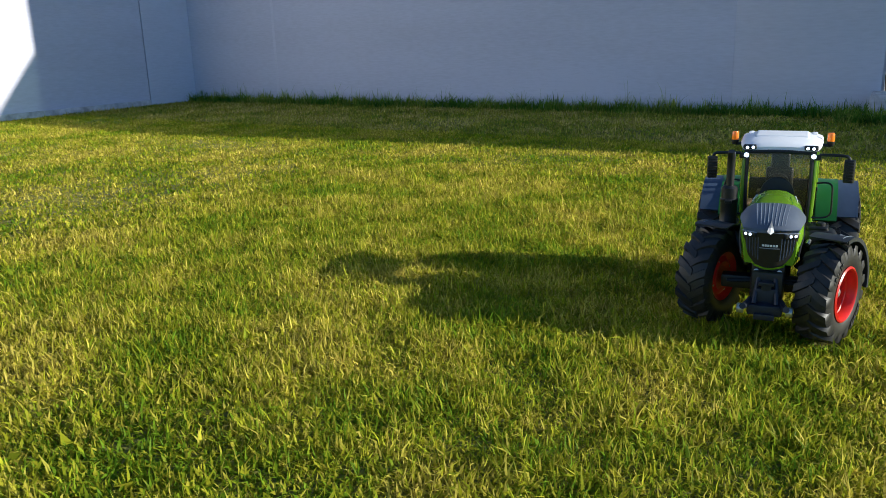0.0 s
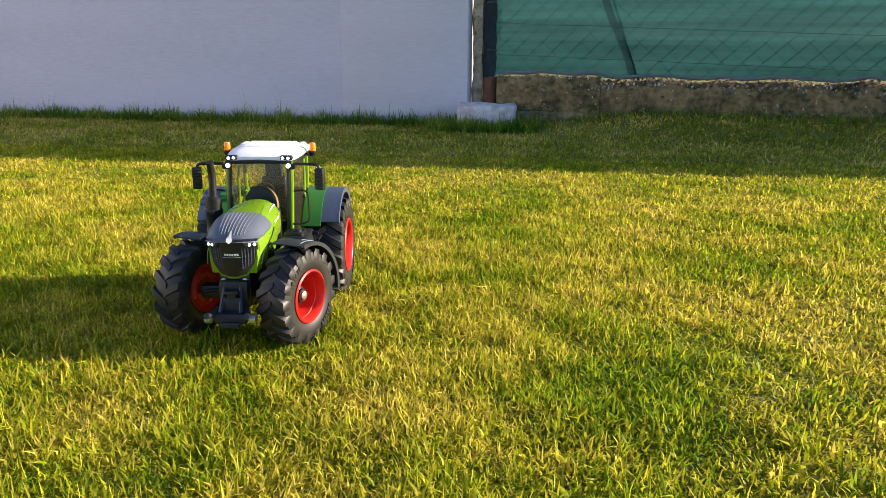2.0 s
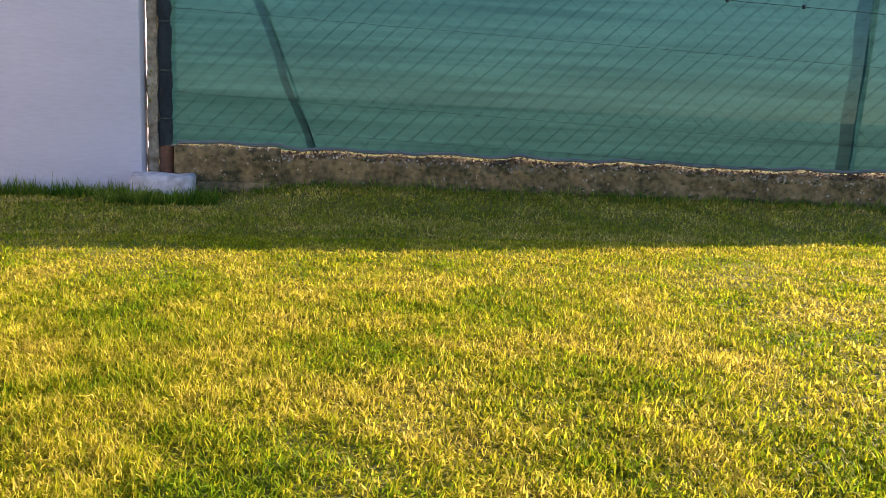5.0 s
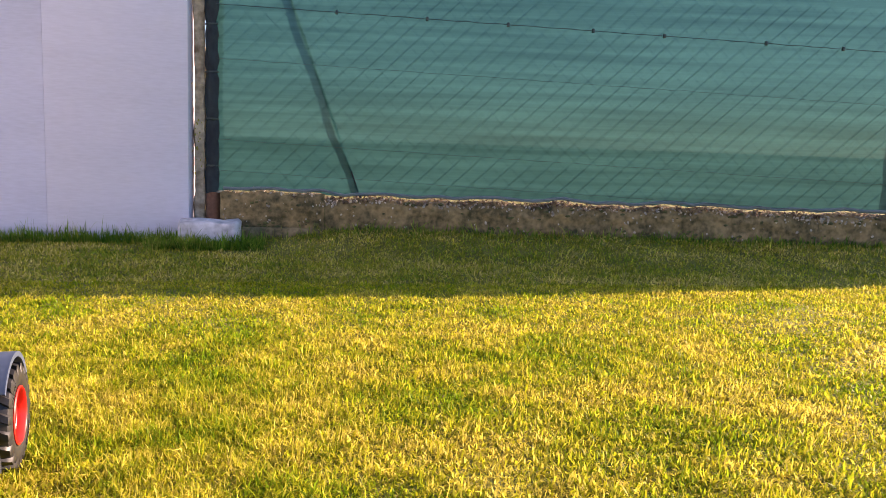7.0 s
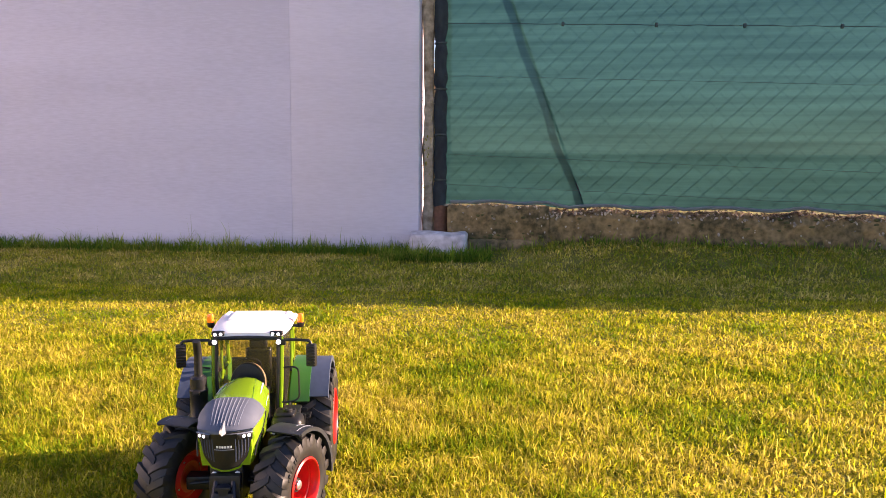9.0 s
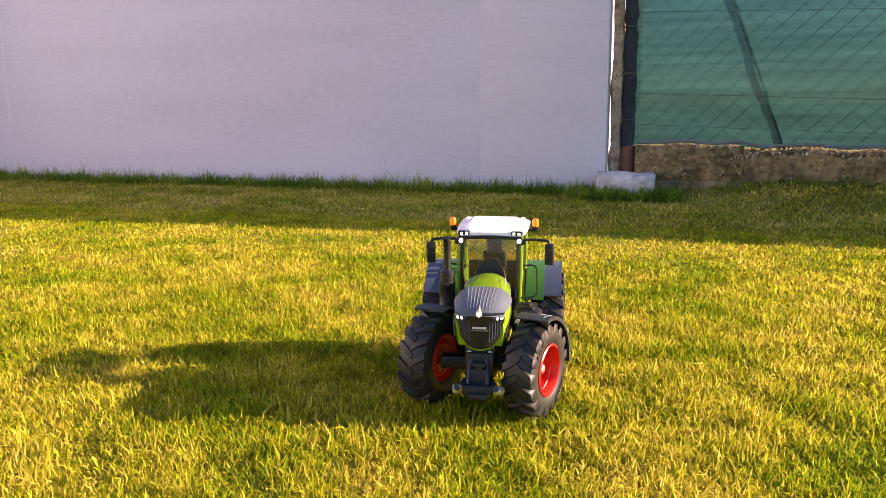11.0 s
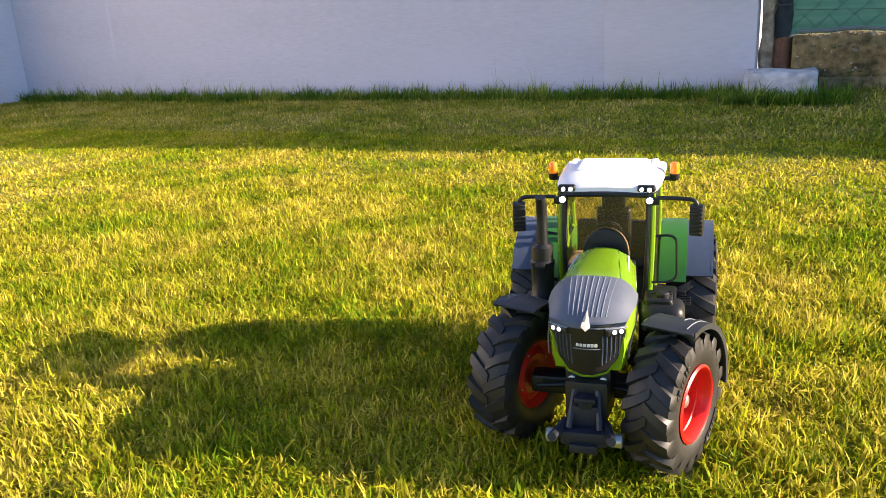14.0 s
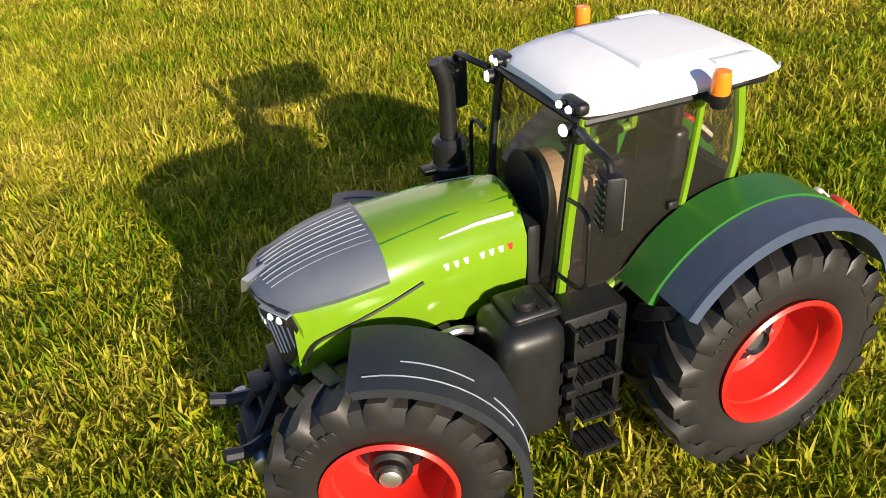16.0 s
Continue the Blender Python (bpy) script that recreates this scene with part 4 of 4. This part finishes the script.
    P("dash_lining", plate([(y * 0.985, 0.112 + (z - 0.112) * 0.948) for y, z in arch], 0.0870, 0.0984, "yz", 0.001), TAN, "tan rear rim of the dashboard", 50)
    P("dash_core", plate([(y * 0.80, 0.112 + (z - 0.112) * 0.90) for y, z in arch], 0.0770, 0.0872, "yz", 0.002), BLACK, "black instrument block", 50)
    bm = box((0.012, -0.019, 0.122), (0.047, 0.019, 0.137), 0.005, 3)
    add_box(bm, (0.020, -0.012, 0.110), (0.042, 0.012, 0.124), 0.003)
    seat = P("seat", bm, SATIN, "black driver seat")
    P("backrest", box((0.008, -0.019, 0.132), (0.020, 0.019, 0.186), 0.005, 3), SATIN, "", 40, seat)
    P("headrest", box((0.009, -0.013, 0.184), (0.018, 0.013, 0.207), 0.004, 3), SATIN, "", 40, seat)
    P("armrest", box((0.015, -0.030, 0.146), (0.052, -0.021, 0.153), 0.003), SATIN, "", 40, seat)
    m = pose(0.072, 0, 0.176, 0, -52, 0)
    bm = bmesh.new()
    add_tube(bm, [m @ Vector((0.0125 * math.cos(q), 0.0125 * math.sin(q), 0)) for q in np.linspace(0, 2 * math.pi, 25)], 0.0014, 6)
    for q in (0.5, 2.6, 4.7):
        add_tube(bm, [m @ Vector((0, 0, -0.002)), m @ Vector((0.0125 * math.cos(q), 0.0125 * math.sin(q), 0))], 0.0010, 6)
    add_tube(bm, [m @ Vector((0, 0, 0)), (0.088, 0, 0.155)], 0.0020, 8)
    P("steering_wheel", bm, BLACK, "black steering wheel on its column")
    P("console", box((0.030, -0.043, 0.112), (0.085, -0.028, 0.140), 0.004), TAN, "tan side console")
    # roof
    def roof_ring(x, half, edge, top, crown):
        pts = [(0, top + crown), (half * 0.55, top + crown * 0.8), (half * 0.84, top - 0.0004), (half * 0.955, top - 0.0034), (half, edge + 0.0022), (half * 0.985, edge), (half * 0.93, edge - 0.001)]
        return [(x, y, z) for y, z in pts] + [(x, -y, z) for y, z in reversed(pts)][:-1]
    bm = bmesh.new()
    add_loft(bm, [roof_ring(-0.0170, 0.0500, 0.2290, 0.2303, 0.0012), roof_ring(-0.0140, 0.0538, 0.2276, 0.2328, 0.0016), roof_ring(-0.004, 0.0548, 0.2264, 0.2344, 0.0020), roof_ring(0.014, 0.0550, 0.2256, 0.2350, 0.0024),
                  roof_ring(0.048, 0.0545, 0.2246, 0.2342, 0.0030), roof_ring(0.076, 0.0525, 0.2234, 0.2325, 0.0030), roof_ring(0.090, 0.0500, 0.2226, 0.2306, 0.0028), roof_ring(0.0985, 0.0470, 0.2222, 0.2286, 0.0024), roof_ring(0.1025, 0.0430, 0.2236, 0.2256, 0.0020)])
    roof = P("roof", bm, WHITE, "white moulded cab roof", 45)
    P("roof_hatch", box((0.000, -0.036, 0.2290), (0.060, 0.036, 0.2380), 0.0040, 4), WHITE, "raised white roof hatch", 40, roof)
    for side in (1, -1):
        P("roof_ridge", box((-0.006, side * 0.043 - 0.004, 0.2310), (0.022, side * 0.043 + 0.004, 0.2362), 0.002, 2), WHITE, "", 40, roof)
    P("roof_lining", plate([(-0.0120, -0.049), (0.098, -0.044), (0.098, 0.044), (-0.0120, 0.049)], 0.2195, 0.2258, "xy", 0.002), BLACK, "black underside of the roof", 40, roof)
    for side in (1, -1):
        # beacons
        b = P("beacon", lathe([(0, 0.2200), (0.0040, 0.2205), (0.0052, 0.2240), (0.0052, 0.2275), (0, 0.2275)], 16, (0.033, side * 0.0640, 0), "z"), BLACK, "rotating beacon on a black base")
        P("lens", lathe([(0.0046, 0.2275), (0.0049, 0.2300), (0.0047, 0.2370), (0.0040, 0.2392), (0, 0.2398)], 18, (0.033, side * 0.0640, 0), "z"), AMBER, "amber beacon lens", 40, b)
        P("beacon_arm", tube([(0.033, side * 0.050, 0.2225), (0.033, side * 0.064, 0.2215)], 0.0022, 6), BLACK, "", 40, b)
        # lamps along the front edge and at the pillars
        lamp_bar = P("lamp_bracket", box((0.0965, side * 0.039 - 0.0090, 0.2230), (0.1040, side * 0.039 + 0.0090, 0.2298), 0.003, 3), BLACK, "black lamp housing on the roof corner")
        for k, (x, y, z, r) in enumerate(((0.1055, 0.0345, 0.2265, 0.0022), (0.1045, 0.0420, 0.2260, 0.0022), (0.1075, 0.0425, 0.2160, 0.0034))):
            m = pose(x, side * y, z, 0, 0, side * 8)
            bm = lathe([(0, -0.006), (r * 0.7, -0.006), (r * 1.1, -0.001), (r * 1.1, 0.0012), (r * 0.95, 0.0012)], 14, (0, 0, 0), "x")
            bm.transform(m)
            l = P("lamp", bm, BLACK, "round work lamp")
            bm = lathe([(r * 0.98, 0.0010), (r * 0.8, 0.0024), (0, 0.0032)], 14, (0, 0, 0), "x")
            bm.transform(m)
            P("bulb", bm, LAMP, "lit white lamp face", 80, l)
        P("lamp_bracket", box((0.1005, side * 0.046 - 0.006, 0.2105), (0.1065, side * 0.046 + 0.006, 0.2185), 0.002, 2), BLACK, "black lamp holder on the pillar")
        # mirrors
        arm = rounded([(0.104, side * 0.050, 0.2180), (0.109, side * 0.068, 0.2190), (0.1095, side * 0.0850, 0.2180), (0.1095, side * 0.0870, 0.2110)], 0.006, 5)
        mir = P("mirror_arm", tube(arm, 0.0021, 8), BLACK, "black mirror arm")
        mm = pose(0.1095, side * 0.0870, 0.1985, 0, 0, side * -14)
        P("mirror", box((-0.0045, -0.0065, -0.0160), (0.0045, 0.0065, 0.0150), 0.002, 2, mm), BLACK, "ribbed black wing mirror", 40, mir)
        for k in range(7):
            P("rib", box((0.0040, -0.0058, -0.0132 + 0.0040 * k), (0.0060, 0.0058, -0.0113 + 0.0040 * k), 0.0005, 1, mm), BLACK, "", 40, mir)
        P("mirror_glass", box((-0.0052, -0.0052, -0.0135), (-0.0046, 0.0052, 0.0125), 0, 1, mm), SILVER, "mirror glass", 0, mir)
        # hand rail beside the door
        P("hand_rail", tube(rounded([(0.111, side * 0.046, 0.133), (0.109, side * 0.062, 0.133), (0.108, side * 0.070, 0.138), (0.108, side * 0.069, 0.178), (0.108, side * 0.062, 0.182), (0.108, side * 0.049, 0.180)], 0.006, 4), 0.0013, 8), BLACK, "black looped hand rail")
        # steps
        steps = P("step_frame", add_box(box((0.0900, min(side * 0.069, side * 0.0790), 0.040), (0.0925, max(side * 0.069, side * 0.0790), 0.1180), 0.0006), (0.1165, min(side * 0.069, side * 0.0790), 0.040), (0.1190, max(side * 0.069, side * 0.0790), 0.1180), 0.0006), BLACK, "black boarding steps")
        for k in range(4):
            z = 0.0370 + 0.0250 * k
            lo, hi = sorted((side * 0.072, side * (0.0905 - 0.0020 * k)))
            P("step", box((0.0920, lo, z - 0.0012), (0.1170, hi, z + 0.0012), 0.0006), SATIN, "", 40, steps)
            for j in range(5):
                x = 0.0940 + 0.0050 * j
                P("step_rib", box((x, lo + 0.001, z + 0.0012), (x + 0.0016, hi - 0.001, z + 0.0022), 0), SATIN, "", 0, steps)
        P("step_panel", box((0.080, min(side * 0.046, side * 0.070), 0.045), (0.120, max(side * 0.046, side * 0.070), 0.1200), 0.003), BLACK, "black panel behind the steps")
    # right flank: exhaust stack and its box
    ex = (0.127, -0.0605)
    P("exhaust_box", box((0.106, -0.080, 0.052), (0.134, -0.040, 0.119), 0.006, 3), SATIN, "satin black exhaust housing")
    can = P("exhaust_canister", lathe([(0, 0.117), (0.0125, 0.117), (0.0125, 0.121), (0.0115, 0.1225), (0.0115, 0.152), (0.0122, 0.1530), (0.0122, 0.157), (0.0108, 0.1585), (0.0108, 0.1725), (0.0080, 0.1755), (0, 0.1755)], 24, (ex[0], ex[1], 0), "z"), SATIN, "satin black exhaust canister")
    P("exhaust_pipe", tube(rounded([(ex[0], ex[1], 0.169), (ex[0], ex[1], 0.2090), (ex[0] + 0.006, ex[1], 0.2240)], 0.010, 6), [0.0055] * 1 + [0.0053] * 7 + [0.0050], 14), SATIN, "curved exhaust pipe", 40, can)
    P("exhaust_clamp", box((0.137, -0.0650, 0.1535), (0.146, -0.0560, 0.1575), 0.001), BLACK, "small black clamp", 40, can)
    # left flank: tank with its cover
    P("fuel_tank", box((0.1205, 0.036, 0.048), (0.160, 0.079, 0.125), 0.013, 4), SATIN, "satin black fuel tank")
    P("tank_cover", box((0.119, 0.040, 0.1220), (0.150, 0.068, 0.1290), 0.005, 3), SATIN, "black tank cover")
    P("tank_cap", lathe([(0, 0.1280), (0.0062, 0.1280), (0.0062, 0.1318), (0.0050, 0.1330), (0, 0.1330)], 18, (0.138, 0.058, 0), "z"), BLACK, "round black tank cap")
    for x in (0.124, 0.131):
        P("tank_ridge", box((x, 0.046, 0.1286), (x + 0.0022, 0.0665, 0.1298), 0.0005), SATIN)
    P("air_line", tube(rounded([(0.156, 0.041, 0.106), (0.170, 0.046, 0.116), (0.182, 0.043, 0.112)], 0.006, 4), 0.0026, 8), SILVER, "bare metal pipe behind the front fender")
    for z in (0.062, 0.078, 0.094):
        P("latch", box((0.1195, 0.0780, z), (0.1260, 0.0845, z + 0.006), 0.001), BLACK)
    # front linkage
    P("front_support", box((0.242, -0.0185, 0.056), (0.266, 0.0185, 0.094), 0.004, 2), BLACK, "black front support block")
    bm = box((0.262, -0.0130, 0.046), (0.276, 0.0130, 0.076), 0.003, 2)
    add_box(bm, (0.272, -0.0205, 0.044), (0.288, 0.0205, 0.058), 0.004, 2)
    add_box(bm, (0.284, -0.0120, 0.040), (0.292, 0.0120, 0.048), 0.002, 2)
    hitch = P("front_hitch", bm, BLUE_STEEL, "blue-grey front linkage frame")
    for side in (1, -1):
        P("hitch_arm", tube(rounded([(0.272, side * 0.017, 0.060), (0.288, side * 0.023, 0.056), (0.302, side * 0.0245, 0.060)], 0.008, 4), 0.0040, 8), BLUE_STEEL, "", 40, hitch)
        P("hitch_end", lathe([(0, side * 0.0240), (0.0062, side * 0.0240), (0.0062, side * 0.0315), (0.0045, side * 0.0325), (0, side * 0.0325)], 16, (0.283, 0, 0.051)), SILVER, "bright link end", 40, hitch)
        P("hitch_strut", tube([(0.264, side * 0.010, 0.086), (0.282, side * 0.013, 0.058)], 0.0030, 8), BLUE_STEEL, "", 40, hitch)
    P("hitch_hook", add_box(box((0.264, -0.006, 0.072), (0.276, 0.006, 0.084), 0.002), (0.270, -0.009, 0.080), (0.279, 0.009, 0.0845), 0.001), BLUE_STEEL, "", 40, hitch)
    # rear linkage
    rear = P("rear_frame", add_box(box((-0.062, -0.022, 0.050), (-0.040, 0.022, 0.110), 0.004), (-0.066, -0.030, 0.095), (-0.045, 0.030, 0.106), 0.003), BLACK, "black rear linkage frame")
    for side in (1, -1):
        P("lower_link", tube([(-0.050, side * 0.022, 0.058), (-0.085, side * 0.027, 0.060), (-0.112, side * 0.027, 0.063)], 0.0035, 8), BLACK, "", 40, rear)
        P("link_end", lathe([(0, -0.004), (0.0055, -0.004), (0.0055, 0.004), (0, 0.004)], 14, (-0.113, side * 0.027, 0.063)), BLACK, "", 40, rear)
        P("lift_rod", tube([(-0.055, side * 0.027, 0.104), (-0.088, side * 0.027, 0.062)], 0.0018, 8), SILVER, "", 40, rear)
    P("top_link", tube([(-0.060, 0, 0.096), (-0.082, 0, 0.078)], 0.0030, 8), SILVER, "", 40, rear)
    P("coupling", box((-0.076, -0.008, 0.040), (-0.058, 0.008, 0.052), 0.002), RED_LENS, "small red coupling", 40, rear)
    return t


tractor = make_tractor()


# ---- the lawn ----
def blades(name, area, count, segs, length, width, mat, label, seed, lean=0.9, keep=None, lift=0.0):
    """Grass blades as one object: curved, tapering strips, each an island of its own."""
    rng = np.random.default_rng(seed)
    x0, x1, y0, y1 = area
    bx, by = rng.uniform(x0, x1, count), rng.uniform(y0, y1, count)
    if keep is not None:
        ok = keep(bx, by, rng)
        bx, by = bx[ok], by[ok]
    n = len(bx)
    az = rng.uniform(0, 2 * np.pi, n)
    ln = length * rng.lognormal(0.0, 0.28, n).clip(0.5, 1.7) * (1 + 0.16 * (np.sin(bx * 31 + 2 * np.sin(by * 17)) + np.sin(by * 43 + bx * 11 + 2 * np.sin(bx * 23))))
    tilt = (lean * rng.beta(1.4, 1.5, n)).clip(0.03, 1.5)
    curl = rng.uniform(-0.5, 2.6, n)
    swerve = rng.normal(0, 1.1, n)
    w = width * rng.uniform(0.6, 1.5, n)
    side_az = az + np.pi / 2 + rng.normal(0, 0.5, n)
    side = np.stack([np.cos(side_az), np.sin(side_az), rng.normal(0, 0.25, n)], 1)
    pos = np.stack([bx, by, -0.016 + lift + rise(bx, by)], 1)
    rows, low = [], pos[:, 2] + 0.004
    for k in range(segs + 1):
        f = k / segs
        half = (w * (1.0 if f < 0.5 else 1.0 - 0.75 * (f - 0.5) / 0.5) * 0.5)[:, None]
        if k == segs:
            rows.append((pos.copy(),))
        else:
            rows.append((pos - side * half, pos + side * half))
        ang = tilt + curl * f
        step = ln / segs
        way = az + swerve * f
        pos = pos + np.stack([np.sin(ang) * np.cos(way) * step, np.sin(ang) * np.sin(way) * step, np.cos(ang).clip(-0.3, 1) * step], 1)
        pos[:, 2] = np.maximum(pos[:, 2], low)
    cols = [c for row in rows for c in row]
    per = len(cols)
    verts = np.stack(cols, 1).reshape(-1, 3)
    tri = []
    for k in range(segs - 1):
        a = 2 * k
        tri += [(a, a + 1, a + 3), (a, a + 3, a + 2)]
    a = 2 * (segs - 1)
    tri.append((a, a + 1, a + 2))
    faces = (np.arange(n)[:, None, None] * per + np.array(tri)[None]).reshape(-1)
    me = bpy.data.meshes.new(name)
    me.vertices.add(len(verts))
    me.vertices.foreach_set("co", verts.astype(np.float32).ravel())
    me.loops.add(len(faces))
    me.loops.foreach_set("vertex_index", faces.astype(np.int32))
    me.polygons.add(len(faces) // 3)
    me.polygons.foreach_set("loop_start", np.arange(0, len(faces), 3, dtype=np.int32))
    me.update(calc_edges=True)
    me.materials.append(mat)
    ob = new(name, me)
    return tagged(ob, label, "grass", "", "stuff")


# no blades where the tyres press on the turf
FOOT = [(0.0, 0.084, 0.030), (0.0, -0.084, 0.030), (0.223, 0.072, 0.028), (0.189, -0.072, 0.028)]


def off_tyres(bx, by, rng):
    a = radians(-81.5)
    dx, dy = bx - 0.122, by - 1.25
    lx, ly = dx * math.cos(a) + dy * math.sin(a), -dx * math.sin(a) + dy * math.cos(a)
    ok = np.ones(len(bx), bool)
    for fx, fy, hx in FOOT:
        ok &= ~((abs(lx - fx) < hx) & (abs(ly - fy) < 0.026))
    return ok


LAWN = "short mown lawn grass, yellow-green with dry straw patches"
NEAR, MIDDLE = (-0.95, 0.62, 0.50, 1.70), (-1.25, 1.70, 0.40, 2.00)


def inside(x, y, zone, r):
    """Whether points lie in a zone whose edges are blurred, so that no seam shows."""
    x, y = x + r.normal(0, 0.10, len(x)), y + r.normal(0, 0.10, len(y))
    return (x > zone[0]) & (x < zone[1]) & (y > zone[2]) & (y < zone[3])


def padded(zone, by=0.25):
    return zone[0] - by, zone[1] + by, zone[2] - by, zone[3] + by


blades("lawn_grass", padded(NEAR), 580000, 2, 0.0160, 0.0018, GRASS, LAWN, 1, 1.8, lambda x, y, r: off_tyres(x, y, r) & inside(x, y, NEAR, r))
blades("lawn_grass", padded(MIDDLE), 500000, 2, 0.0142, 0.0024, GRASS, LAWN, 3, 1.85, lambda x, y, r: inside(x, y, MIDDLE, r) & ~inside(x, y, NEAR, r))
blades("lawn_grass", (-3.1, 2.8, 0.30, 2.05), 210000, 2, 0.0132, 0.0036, GRASS, LAWN, 2, 1.85, lambda x, y, r: ~inside(x, y, MIDDLE, r))
blades("lawn_grass", (-4.12, 3.4, 1.80, 2.78), 215000, 2, 0.0128, 0.0030, GRASS, LAWN, 4, 1.9, lambda x, y, r: (y + r.normal(0, 0.08, len(y)) > 2.02) & off_tyres(x, y, r))
# the band in the fence's shade, with the shade-toned blade colours
blades("lawn_grass", (-4.12, 4.4, 2.75, 3.85), 130000, 2, 0.0160, 0.0041, GRASS_SHADE, LAWN, 5, 1.6, lambda x, y, r: y < np.where(x > 0.07, 3.913 - 0.13 * (x - 0.1) - 0.04, 3.83))
APRON = (-1.25, 1.20, 0.10, 0.40)
blades("lawn_grass", APRON, 50000, 2, 0.0150, 0.0021, GRASS, LAWN, 6, 1.85)
# the rest of the lawn, round and behind
blades("lawn_grass", (-4.12, 7.0, -3.2, 0.40), 40000, 2, 0.030, 0.0085, GRASS, LAWN, 13, 1.6, lambda x, y, r: ~inside(x, y, APRON, r))
blades("lawn_grass", (2.7, 7.0, 0.40, 3.0), 22000, 2, 0.028, 0.0080, GRASS, LAWN, 14, 1.9, lambda x, y, r: (y < 3.913 - 0.13 * (x - 0.1) - 0.06) & ~inside(x, y, (2.0, 3.4, 2.0, 2.75), r))
blades("lawn_grass", (-4.12, -3.0, 0.40, 2.00), 14000, 2, 0.022, 0.0060, GRASS, LAWN, 15, 1.9)
# longer, greener grass that the mower misses along the walls, and its thin seed stems
blades("edge_grass", (-4.1, 0.05, 3.70, 3.815), 9000, 3, 0.052, 0.0036, GRASS_LUSH, "longer lush grass along the foot of the wall", 7, 0.7)
blades("edge_grass", (0.05, 5.0, 3.10, 3.86), 26000, 3, 0.040, 0.0036, GRASS_LUSH, "longer lush grass along the concrete plinth", 8, 0.8, lambda x, y, r: (y < 3.913 - 0.13 * (x - 0.1) - 0.045) & (y > 3.913 - 0.13 * (x - 0.1) - 0.045 - np.abs(r.normal(0, 0.10, len(x)))))
blades("edge_grass", (-0.08, 0.40, 3.50, 3.655), 2600, 3, 0.050, 0.0034, GRASS_LUSH, "longer grass round the cement footing block", 10, 0.7)
blades("seed_stems", (-4.1, 0.0, 3.76, 3.812), 500, 3, 0.085, 0.0018, GRASS_LUSH, "thin upright grass stems against the wall", 9, 0.35)
